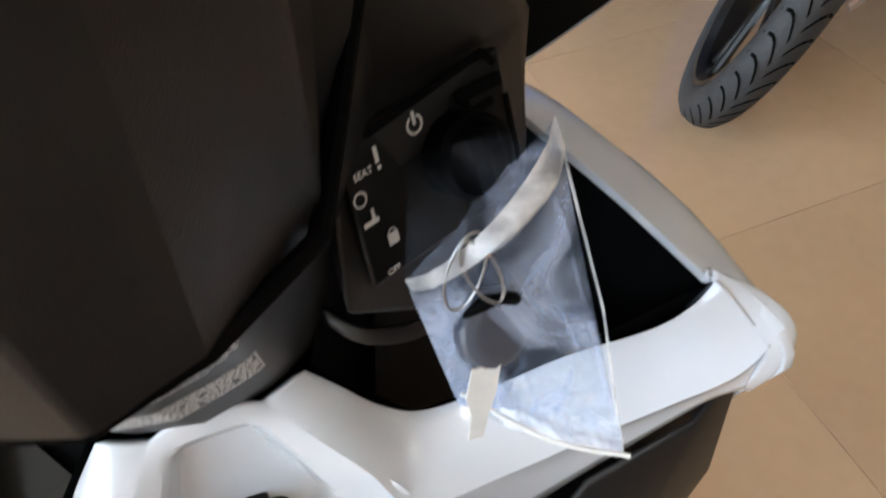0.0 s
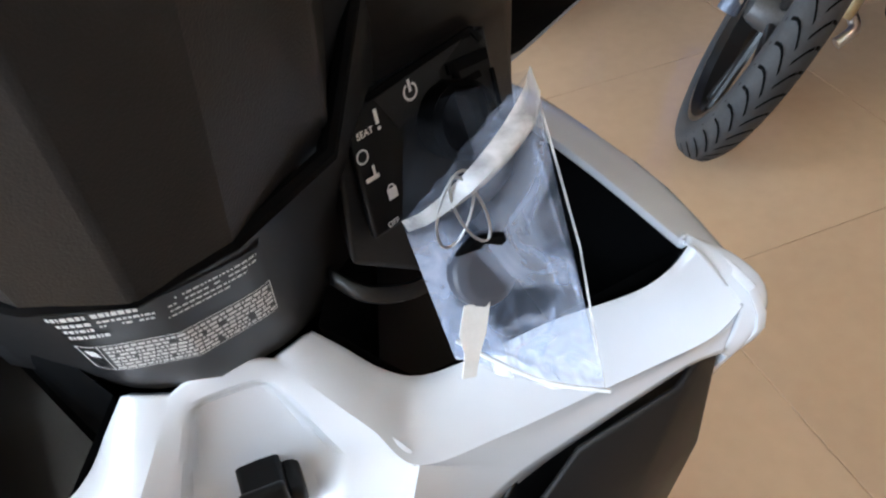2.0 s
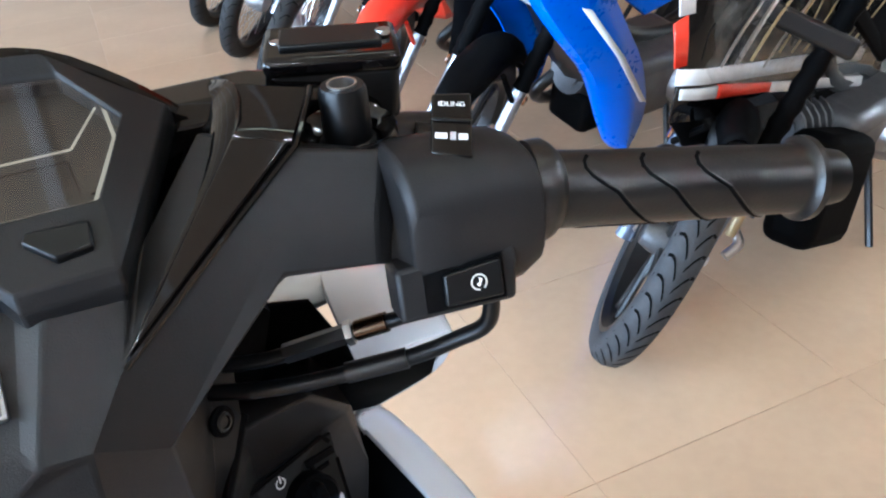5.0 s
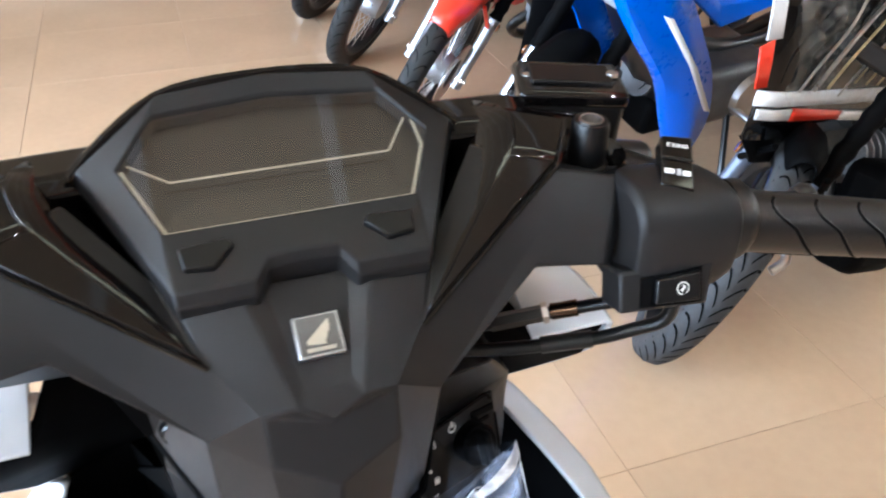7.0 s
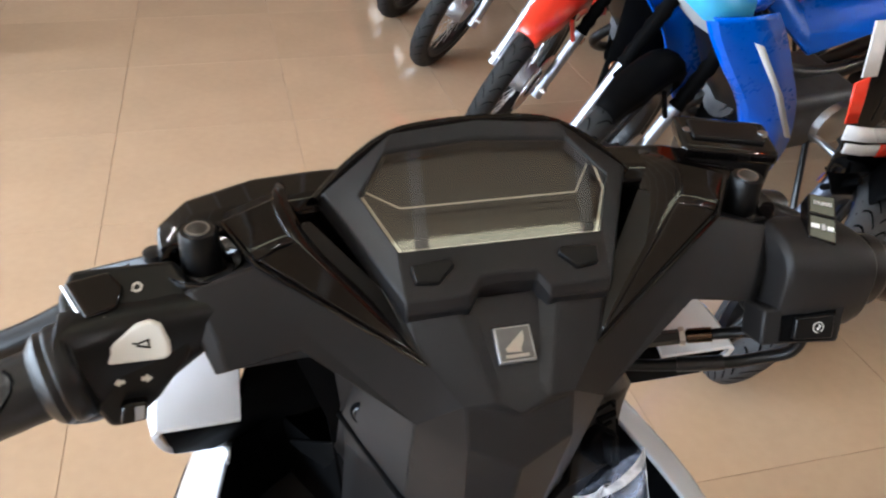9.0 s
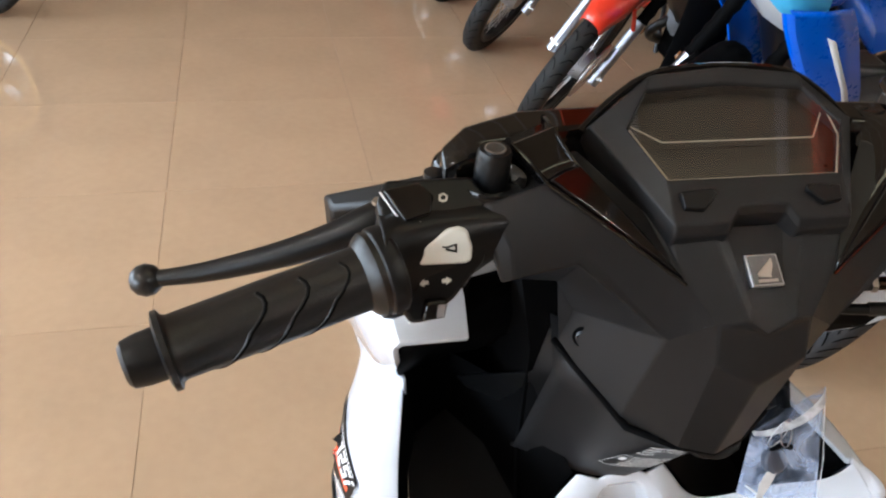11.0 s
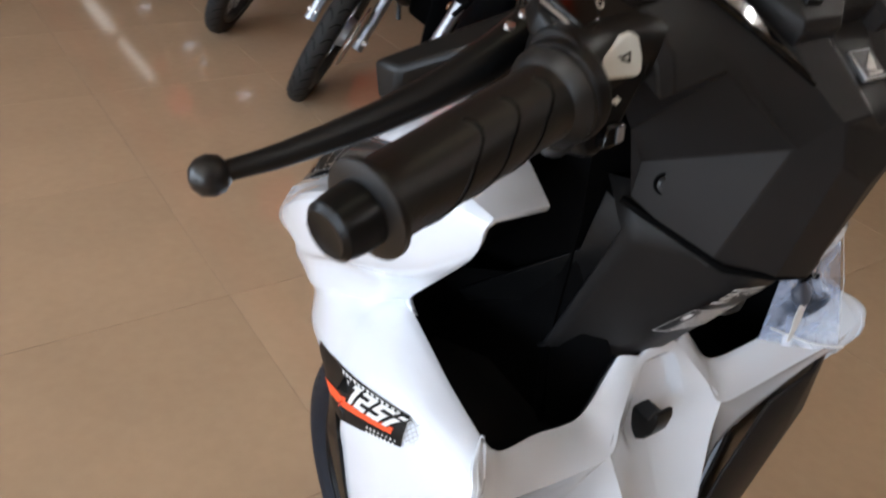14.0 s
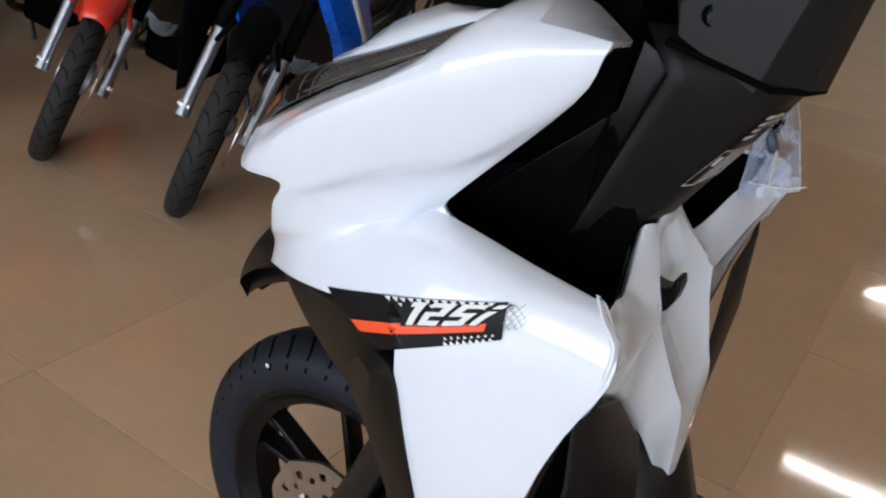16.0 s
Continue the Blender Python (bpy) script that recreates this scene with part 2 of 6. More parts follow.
def prism(outline, a, b):
    """outline: points of a flat polygon; a, b: offsets of its two faces."""
    a, b = Vector(a), Vector(b)
    bm = bmesh.new()
    n = len(outline)
    v0 = [bm.verts.new(Vector(p) + a) for p in outline]
    v1 = [bm.verts.new(Vector(p) + b) for p in outline]
    bm.faces.new(v0)
    bm.faces.new(list(reversed(v1)))
    for i in range(n):
        bm.faces.new((v0[i], v1[i], v1[(i + 1) % n], v0[(i + 1) % n]))
    return bm


def mirrored(points):
    return [(-p[0], p[1], p[2]) for p in points]


def flip(bm):
    bm.transform(Matrix.Diagonal((-1, 1, 1, 1)))
    bmesh.ops.reverse_faces(bm, faces=bm.faces)
    return bm


def text_points(body, size, shear=0.0, fat=0.0, fine=0.0):
    cu = bpy.data.curves.new("txt", 'FONT')
    cu.body, cu.size, cu.shear, cu.align_x, cu.align_y, cu.offset = body, size, shear, 'CENTER', 'CENTER', fat
    ob = bpy.data.objects.new("txt", cu)
    scene.collection.objects.link(ob)
    dg = bpy.context.evaluated_depsgraph_get()
    bm = bmesh.new()
    bm.from_mesh(ob.evaluated_get(dg).to_mesh())
    bmesh.ops.remove_doubles(bm, verts=bm.verts, dist=1e-5)
    for _ in range(5 if fine else 0):
        long = [e for e in bm.edges if e.calc_length() > fine]
        if not long:
            break
        bmesh.ops.subdivide_edges(bm, edges=long, cuts=1)
        bmesh.ops.triangulate(bm, faces=bm.faces)
    bm.verts.index_update()
    vs = [v.co.copy() for v in bm.verts]
    fs = [tuple(v.index for v in f.verts) for f in bm.faces]
    bm.free()
    bpy.data.objects.remove(ob)
    return vs, fs

from mathutils.bvhtree import BVHTree

# ---------------------------------------------------------------- room
X0, X1, Y0, Y1, HIGH = -6.6, 14.0, -6.0, 15.0, 3.2
floor = tagged(part("floor", box((X0 + X1) / 2, (Y0 + Y1) / 2, -0.052, X1 - X0 + 0.4, Y1 - Y0 + 0.4, 0.1), GROUT), "showroom floor of polished tan tiles with brown joints", "floor", kind="structure")
ceiling = tagged(part("ceiling", box((X0 + X1) / 2, (Y0 + Y1) / 2, HIGH + 0.1, X1 - X0 + 0.4, Y1 - Y0 + 0.4, 0.2), CEIL), "plain cream showroom ceiling", "ceiling", kind="structure")
bars = bmesh.new()
for i in range(-12, 24):
    box(0.40 + 0.565 * i, (Y0 + Y1) / 2, HIGH - 0.004, 0.045, Y1 - Y0, 0.008, bm=bars)
part("ceiling_bars", bars, SHELLWHITE, ceiling, "pale ceiling joint strips")
part("ceiling_band", box(1.775, (Y0 + Y1) / 2, HIGH - 0.012, 0.24, Y1 - Y0, 0.024), RED_BAND, ceiling, "red painted ceiling band")
tagged(part("wall_east", box(X1 + 0.1, (Y0 + Y1) / 2, HIGH / 2, 0.2, Y1 - Y0 + 0.4, HIGH), WALL), "plain cream painted wall", "wall", kind="structure")
# out of view; its dark brown is added to dim reflections in rear-facing covers
tagged(part("wall_south", box((X0 + X1) / 2, Y0 - 0.1, HIGH / 2, X1 - X0, 0.2, HIGH), WALL_DARK), "unseen south wall, darkened to dim reflections", "wall", kind="structure")


def window_wall(name, along, at, lo, hi, sill, head, gap_lo, gap_hi):
    """A wall with one long shop window. along: 'x' or 'y'."""
    bm = bmesh.new()

    def slab(a, b, z0, z1):
        c, s = (a + b) / 2, b - a
        if along == 'y':
            box(at, c, (z0 + z1) / 2, 0.2, s, z1 - z0, bm=bm)
        else:
            box(c, at, (z0 + z1) / 2, s, 0.2, z1 - z0, bm=bm)
    slab(lo, gap_lo, 0, HIGH)
    slab(gap_hi, hi, 0, HIGH)
    slab(gap_lo, gap_hi, 0, sill)
    slab(gap_lo, gap_hi, head, HIGH)
    return tagged(part(name, bm, WALL), "cream wall with a long shop window", "wall", kind="structure")


window_wall("wall_west", 'y', X0 - 0.1, Y0, Y1, 0.35, 2.75, -5.5, 7.5)
tagged(part("wall_north", box((X0 + X1) / 2, Y1 + 0.1, HIGH / 2, X1 - X0, 0.2, HIGH), WALL), "plain cream painted wall", "wall", kind="structure")


def shop_window(name, along, at, lo, hi, sill, head, count):
    e = empty(name, label="large clear shop window in dark frames", category="window", kind="structure")
    step = (hi - lo) / count
    for i in range(count + 1):
        c = lo + i * step
        part("window_frame", box(*((at, c, (sill + head) / 2, 0.06, 0.05, head - sill) if along == 'y' else (c, at, (sill + head) / 2, 0.05, 0.06, head - sill))), BLACKMETAL, e)
    for i in range(count):
        c = lo + (i + 0.5) * step
        p = part("pane", box(*((at, c, (sill + head) / 2, 0.008, step - 0.05, head - sill) if along == 'y' else (c, at, (sill + head) / 2, step - 0.05, 0.008, head - sill))), WINDOWGLASS, e)
        p.visible_shadow = False
    return e


shop_window("window_1", 'y', X0 - 0.1, -5.5, 7.5, 0.35, 2.75, 7)
lamp_area("window_light", look((X0 + 0.06, 1.0, 1.6), (X0 + 2, 1.0, 1.5)), 12.8, 2.3, W_WINDOW, (0.84, 0.92, 1.0))


def tube_light(x, y, turn):
    e = empty("ceiling_tube_light", pose(x, y, HIGH, 0, 0, turn), label="long white fluorescent tube fitting under the ceiling", category="ceiling light", group="ceiling tubes")
    part("housing", box(0, 0, -0.025, 1.25, 0.07, 0.05), SHELLWHITE, e, bevel=0.004)
    d = bpy.data.materials.get("tube glow")
    if d is None:
        d = bpy.data.materials.new("tube glow")
        d.use_nodes = True
        b = d.node_tree.nodes["Principled BSDF"]
        b.inputs["Base Color"].default_value = (0.9, 0.9, 0.88, 1)
        b.inputs["Emission Color"].default_value = (1.0, 0.94, 0.84, 1)
        b.inputs["Emission Strength"].default_value = TUBE_GLOW
    part("tube", tube([(-0.59, 0, -0.07), (0.59, 0, -0.07)], 0.010, 12), d, e)
    return e


for tx in (-2.2, 1.5, 5.25, 8.9, 12.6):
    for ty in (-2.6, -0.27):
        if (ty < -1) == (tx < 2) or tx < 0:
            tube_light(tx, ty, 90)


def frosted_panel(x, y, length, width, glow):
    e = empty("ceiling_panel_light", pose(x, y, HIGH, 0, 0, 90), label="long frosted panel light under the ceiling", category="ceiling light", group="frosted ceiling panels")
    part("housing", box(0, 0, -0.03, length, width, 0.06), SHELLWHITE, e, bevel=0.004)
    m = bpy.data.materials.new("frosted panel glow")
    m.use_nodes = True
    b = m.node_tree.nodes["Principled BSDF"]
    b.inputs["Base Color"].default_value = (0.9, 0.88, 0.84, 1)
    b.inputs["Emission Color"].default_value = (1.0, 0.93, 0.84, 1)
    b.inputs["Emission Strength"].default_value = glow
    part("diffuser", box(0, 0, -0.064, length - .06, width - .04, 0.006), m, e, "frosted diffuser")


frosted_panel(2.25, 10.75, 1.5, 0.16, 0.9)
frosted_panel(2.25, 12.65, 1.5, 0.22, 0.9)

# cream light strip let into the ceiling above the scooter, under the joint strips
strip = empty("ceiling_strip_light", pose(.66, -.042, HIGH), label="cream frosted light strip let into the ceiling", category="ceiling light")
_sm = bpy.data.materials.new("cream strip glow")
_sm.use_nodes = True
_sb = _sm.node_tree.nodes["Principled BSDF"]
_sb.inputs["Base Color"].default_value = (0.8, 0.75, 0.55, 1)
_sb.inputs["Emission Color"].default_value = (1.0, 0.92, 0.62, 1)
_sb.inputs["Emission Strength"].default_value = 1.5
part("diffuser", box(0, 0, -.003, 1.96, .28, .006), _sm, strip, "frosted cream diffuser")

# ---------------------------------------------------------------- scooter
scooter = empty("scooter", label="white step-through scooter with black matt handlebar cover, parked upright", category="scooter")


def both(name, make, material, label="", parent=None, **kw):
    """A left part and its mirrored right twin."""
    a = part(name, make(), material, parent or scooter, label, **kw)
    if kw.get("out"):
        o = kw["out"]
        kw["out"] = (-o[0], o[1], o[2])
    b = part(name, flip(make()), material, parent or scooter, label, **kw)
    return a, b


# white side panel: upper cowl wing and lower leg shield, lines from rear to front
COWL = [
    [(-.139, .212, .897), (-.138, .250, .918), (-.146, .285, .910), (-.168, .335, .868), (-.168, .410, .828), (-.164, .480, .785)],
    [(-.186, .205, .904), (-.187, .250, .906), (-.182, .290, .900), (-.190, .335, .861), (-.184, .410, .821), (-.177, .483, .778)],
    [(-.190, .207, .896), (-.200, .255, .888), (-.206, .300, .870), (-.208, .350, .844), (-.203, .420, .803), (-.188, .488, .749)],
    [(-.184, .222, .866), (-.191, .262, .836), (-.193, .305, .813), (-.196, .352, .792), (-.197, .405, .767), (-.195, .440, .752)],
    [(-.170, .290, .793), (-.175, .318, .785), (-.180, .345, .776), (-.186, .385, .762), (-.190, .422, .743), (-.186, .456, .727)],
]
LEG = [
    [(-.184, .186, .753), (-.176, .235, .755), (-.165, .285, .757), (-.158, .324, .757), (-.168, .342, .748), (-.176, .362, .740), (-.181, .395, .726), (-.182, .434, .709), (-.169, .474, .692)],
    [(-.196, .172, .750), (-.197, .230, .750), (-.192, .282, .748), (-.186, .326, .744), (-.186, .345, .735), (-.186, .366, .724), (-.184, .400, .708), (-.173, .445, .688), (-.150, .489, .668)],
    [(-.203, .160, .742), (-.206, .225, .742), (-.206, .280, .727), (-.206, .318, .708), (-.204, .345, .694), (-.200, .372, .684), (-.192, .400, .675), (-.176, .445, .662), (-.147, .497, .645)],
]
SHIN = [
    [(-.203, .160, .742), (-.206, .225, .742), (-.206, .280, .727), (-.206, .318, .708)],
    [(-.211, .158, .716), (-.213, .222, .718), (-.216, .270, .698), (-.217, .308, .676)],
    [(-.212, .178, .668), (-.215, .220, .664), (-.217, .262, .655), (-.216, .306, .645)],
    [(-.210, .197, .605), (-.214, .222, .602), (-.216, .255, .598), (-.214, .294, .592)],
    [(-.200, .222, .480), (-.203, .240, .480), (-.205, .255, .480), (-.203, .272, .480)],
    [(-.182, .236, .340), (-.185, .245, .340), (-.187, .255, .340), (-.185, .268, .340)],
]


def spread(rows, per=3):
    return [catmull(r, per) for r in rows]


def bend(rows, per=3):
    """Smooth the lines across as well."""
    cols = [catmull(list(c), per) for c in zip(*rows)]
    return [list(r) for r in zip(*cols)]


def cowl():
    leg = spread(LEG, 3)
    upper = spread(COWL, 3) + [leg[0][9:]]
    bm = loft(upper[:2])
    loft(bend(upper[1:], 4), bm=bm)
    leg = bend(leg, 3)
    loft(leg, bm=bm)
    shin = spread(SHIN, 3)
    shin[0] = leg[-1][:10]
    loft(bend(shin, 3), bm=bm)
    bmesh.ops.remove_doubles(bm, verts=bm.verts, dist=0.0003)
    return bm


def notch_fillet():
    """Rounds the inner corner between wing and leg shield."""
    v, a, b = Vector((-.158, .325, .757)), Vector((-.1632, .3095, .7725)), Vector((-.1610, .3060, .7572))
    arc = [a.lerp(v, f / 8).lerp(v.lerp(b, f / 8), f / 8) for f in range(9)]
    bm = bmesh.new()
    c = bm.verts.new(v + Vector((0, .003, 0)))
    pts = [bm.verts.new(p) for p in arc]
    for p, q in zip(pts, pts[1:]):
        bm.faces.new((c, p, q))
    return bm


both("notch_fillet", notch_fillet, WHITE, solid=0.004, out=(-1, -.3, 0))
cowl_l, cowl_r = both("side_cowl", cowl, WHITE, "glossy pearl white side cowl and leg shield", solid=0.004, bevel=0.0016, angle=44, out=(-1, 0, .2))


def seam_edge(side):
    """Chunky rounded lip where the leg shield turns into the inner shield."""
    inner = [(.1840, .1820, .7540), (.1905, .1705, .7440), (.1975, .1615, .7325), (.1995, .1635, .712), (.1980, .1665, .697)]
    ridge = [(.1860, .1845, .7565), (.1965, .1712, .7490), (.2040, .1592, .7380), (.2075, .1602, .713), (.2060, .168, .688)]
    outer = [(.1845, .1865, .7560), (.1990, .1740, .7505), (.2075, .1610, .7405), (.2120, .1615, .715), (.2115, .175, .680)]
    rows = [[Vector((x * side, y, z)) for x, y, z in catmull(r, 4)] for r in (inner, ridge, outer)]
    return loft(bend(rows, 4))


for side in (1, -1):
    part("shield_rim", seam_edge(side), WHITE, scooter, solid=0.003, angle=50, out=(side, -1, .6))


# front centre: white nose panel, headlamp glass, chin
LENS_TOP = [(-.157, .309, .892), (-.150, .333, .881), (-.142, .363, .867), (-.135, .396, .852), (-.128, .423, .841), (-.115, .461, .825), (-.118, .482, .814), (-.130, .498, .793), (-.155, .505, .769)]
LENS_LOW = [(-.159, .310, .887), (-.168, .334, .864), (-.169, .360, .851), (-.169, .390, .836), (-.168, .420, .819), (-.167, .445, .803), (-.166, .462, .792), (-.165, .475, .783), (-.164, .486, .772)]


def beak():
    side = [(-.143, .255, .911), (-.150, .292, .902), (-.158, .309, .892), (-.151, .333, .883), (-.143, .363, .869), (-.136, .396, .854), (-.129, .423, .843), (-.116, .461, .827)]
    crest = [(-.105, .270, .888), (-.105, .308, .890), (-.105, .343, .888), (-.106, .369, .886), (-.106, .391, .876), (-.106, .411, .865), (-.106, .438, .843), (-.104, .463, .826)]
    mid = [(0, .290, .880), (0, .340, .882), (0, .385, .870), (0, .420, .864), (0, .445, .854), (0, .470, .842), (0, .495, .822), (0, .512, .803)]
    rows = []
    for p, k, c in zip(side, crest, mid):
        half = [Vector(p), Vector(p).lerp(Vector(k), .5) + Vector((0, 0, .002)), Vector(k), Vector(k).lerp(Vector(c), .4) + Vector((0, 0, .003)), Vector(k).lerp(Vector(c), .75) + Vector((0, 0, .002))]
        rows.append(half + [Vector(c)] + [Vector((-q.x, q.y, q.z)) for q in reversed(half)])
    return loft(rows)


part("beak", beak(), WHITE, scooter, "glossy white nose panel above the headlamp", solid=0.003, out=(0, .3, 1))


def on_lens(f, g, lift=0.0, s=-1):
    k = min(7, int(g * 8))
    a, b = Vector(LENS_TOP[k]).lerp(Vector(LENS_TOP[k + 1]), g * 8 - k), Vector(LENS_LOW[k]).lerp(Vector(LENS_LOW[k + 1]), g * 8 - k)
    bulge = 0.18 * (a - b).length * math.sin(math.pi * f)
    p = a.lerp(b, f) + Vector((-.6, .3, .7)) * (bulge + lift)
    return Vector((p.x * -s, p.y, p.z))


def headlamp():
    return loft([[on_lens(f / 6, g / 24) for g in range(25)] for f in range(7)])


for lamp in both("headlamp", headlamp, HATCH, "smoked headlamp glass with chrome bars", solid=0.002, out=(-.6, .5, .6)):
    s = -1 if lamp.name == "headlamp" else 1
    for f0, f1, g0, g1, m_ in ((.10, .90, .53, .545, CHROME), (.10, .88, .60, .615, STEEL), (.12, .85, .74, .75, CHROME), (.90, .96, .10, .97, DARK), (.80, .83, .14, .62, STEEL), (.01, .05, .05, .62, STEEL)):
        part("lens_bar", loft([[on_lens(f0 + (f1 - f0) * a / 4, g0 + (g1 - g0) * b / 8 + (.05 * a / 4 if f1 - f0 > .2 else 0), .0012, s) for b in range(9)] for a in range(5)]), m_, lamp)
    for f0, f1, g0, g1 in ((.20, .62, .555, .595), (.66, .86, .56, .70), (.22, .80, .64, .72), (.20, .70, .765, .79)):
        part("lamp_cell", loft([[on_lens(f0 + (f1 - f0) * a / 4, g0 + (g1 - g0) * b / 4 + .04 * a / 4, .0009, s) for b in range(5)] for a in range(5)]), PLASTIC_S, lamp)
    part("turn_lens", loft([[on_lens(.25 + .5 * a / 4, .80 + .12 * b / 4, .0012, s) for b in range(5)] for a in range(5)]), AMBER, lamp)


def chin():
    rows = []
    for z, y, w, d in ((.835, .470, .060, .02), (.782, .482, .142, .02), (.748, .484, .150, .03), (.742, .455, .152, .035), (.69, .470, .128, .03), (.64, .500, .118, .03), (.60, .495, .10, .03)):
        rows.append([(w * k, y + d * (1 - k * k), z) for k in (-1, -.7, -.35, 0, .35, .7, 1)])
    return loft(rows)


part("front_chin", chin(), PLASTIC_S, scooter, "black centre of the front cowl", solid=0.004, bevel=0.0015, out=(0, 1, 0))


# black trim strip beside the decal, running down to the fender
CREASE = [(-.140, .487, .637), (-.155, .452, .634), (-.168, .424, .636), (-.192, .375, .641), (-.206, .348, .645), (-.2165, .330, .646), (-.2185, .319, .631), (-.216, .304, .591), (-.203, .285, .48), (-.182, .275, .34)]


def trim_strip():
    edge = [(-.138, .488, .642), (-.152, .453, .648), (-.174, .412, .659), (-.194, .368, .662), (-.209, .332, .661), (-.218, .311, .659), (-.219, .304, .645), (-.2165, .293, .596), (-.206, .271, .48), (-.188, .267, .34)]
    mid = CREASE
    low = [(-.140, .487, .632), (-.150, .452, .607), (-.160, .430, .604), (-.170, .408, .600), (-.185, .373, .596), (-.193, .353, .582), (-.197, .336, .561), (-.193, .322, .52), (-.188, .305, .44), (-.168, .288, .34)]
    lip = [Vector(p) + Vector((.012, .0, .004)) for p in edge]
    back = [Vector(p) + Vector((.05, .0, -.005)) for p in low]
    return loft([catmull(r, 2) for r in (lip, edge, mid, low, back)])


both("fender_trim", trim_strip, PLASTIC_S, "matt black lower trim strip", solid=0.003, bevel=0.0015, out=(-1, .5, 0))


def trim_fill():
    top = LEG[2][3:]
    low = [(-.2165, .308, .6755), (-.209, .332, .660), (-.200, .355, .661), (-.193, .368, .6615), (-.173, .412, .658), (-.149, .455, .646)]
    mid = [Vector(a).lerp(Vector(b), .5) + Vector((-.002, 0, 0)) for a, b in zip(top, low)]
    return loft([catmull(r, 4) for r in (top, mid, low)])


both("decal_backing", trim_fill, STICKER, "black panel under the model sticker", solid=0.002, out=(-1, .2, 0))

# model sticker, laid on the leg shield
_all = cowl()
_tmp = bpy.data.meshes.new("tmp")
_fill = trim_fill()
_fill.to_mesh(_tmp)
_fill.free()
_all.from_mesh(_tmp)
SKIN = BVHTree.FromBMesh(_all)
_all.free()


def on_band(u, v, lift=0.0):
    """u 0..1 from front to rear, v 0..1 from bottom to top of the sticker band."""
    rt, rb = Vector((0, .230, .7415)), Vector((0, .228, .7185))
    ft, fb = Vector((0, .392, .682)), Vector((0, .330, .6640))
    p = fb.lerp(rb, u).lerp(ft.lerp(rt, u), v)
    hit, normal, _, _ = SKIN.ray_cast(Vector((-.4, p.y, p.z)), Vector((1, 0, 0)))
    if hit is None:
        return Vector((-.2180 - lift, p.y, p.z))
    if normal.x > 0:
        normal = -normal
    return hit + normal * (lift + .0012)


def band_patch(u0, v0, u1, v1, lift, skew=0.0, n=60, m=7):
    return loft([[on_band(u0 + (u1 - u0) * i / n + skew * j / m, v0 + (v1 - v0) * j / m, lift) for i in range(n + 1)] for j in range(m + 1)])


def sticker(side):
    def fix(bm):
        return flip(bm) if side > 0 else bm
    base = part("model_sticker", fix(band_patch(0.02, 0.0, 0.985, 1.0, 0.0)), STICKER, scooter, "black model sticker with orange stripe and white figures", out=(side, .1, .2))
    part("stripe", fix(band_patch(0.0, 0.27, 0.88, 0.47, 0.0005, 0.02)), ORANGE, base, "orange red stripe")

    # block italic figures: upright strokes in a unit box, slanted onto the band
    glyphs = {
        0: ((.00, .78, .06, 1.0), (.06, .0, .155, 1.0)),
        1: ((.22, .80, .47, 1.0), (.375, .58, .47, .80), (.22, .40, .47, .58), (.22, .20, .315, .40), (.22, .0, .47, .20)),
        2: ((.53, .80, .79, 1.0), (.53, .58, .625, .80), (.53, .40, .79, .58), (.695, .20, .79, .40), (.53, .0, .79, .20)),
        3: ((.865, .0, .96, .68), (.865, .80, .96, 1.0)),
    }

    def glyph_at(x, y, lift):
        return on_band(.715 - side * ((x - .5) * .46 + (y - .5) * .15), .44 + y * .48, lift)

    def strokes(quads, grow, lift):
        bm = bmesh.new()
        for x0, y0, x1, y1 in quads:
            x0, y0, x1, y1 = x0 - grow, y0 - grow * 2, x1 + grow, y1 + grow * 2
            loft([[glyph_at(x0 + (x1 - x0) * i / 4, y0 + (y1 - y0) * j / 4, lift) for i in range(5)] for j in range(5)], bm=bm)
        return flip(bm) if side > 0 else bm
    flat = 0.35 if side > 0 else 1.0
    for k in range(4):
        q = glyphs[k]
        hull = (min(v[0] for v in q), min(v[1] for v in q), max(v[2] for v in q), max(v[3] for v in q))
        part("figure_outline", strokes([hull], .022, .0012 * flat), STICKER, base)
        part("model_mark", strokes(q, 0, .0019 * flat), PRINT, base, "bold white italic model figure")
    bm = bmesh.new()

    def tri(u, v0, v1, w):
        bm.faces.new([bm.verts.new(on_band(q, v, .0014 * flat)) for q, v in ((u, v1), (u + w, v1), (u + w * .45, v0))])
    for k in range(13):
        u = .40 + k * .042
        tri(u, .89, .985, .034)
        if k % 2:
            tri(u + .018, .79, .87, .022)
        if k > 4:
            tri(u, .10, .02, .032)
            tri(u + .02, .20, .13, .022)
    part("chequer", fix(bm), PRINT, base)
    bm = bmesh.new()
    for k in range(3 if side < 0 else 1):
        w = .007 - .0016 * k
        for r in range(3 - (k > 1)):
            u, v = .985 + k * .036, 0.26 + r * .22
            for a, b in (((u, v), (u + .036, v + .22)), ((u, v + .22), (u + .036, v))):
                loft([[on_band(a[0] - w / 2, a[1], .0004), on_band(a[0] + w / 2, a[1], .0004)], [on_band(b[0] - w / 2, b[1], .0004), on_band(b[0] + w / 2, b[1], .0004)]], bm=bm)
    tagged(part("fading_lattice", fix(bm), LABELGREY, base, "fading grey lattice"), kind="stuff")


sticker(-1)


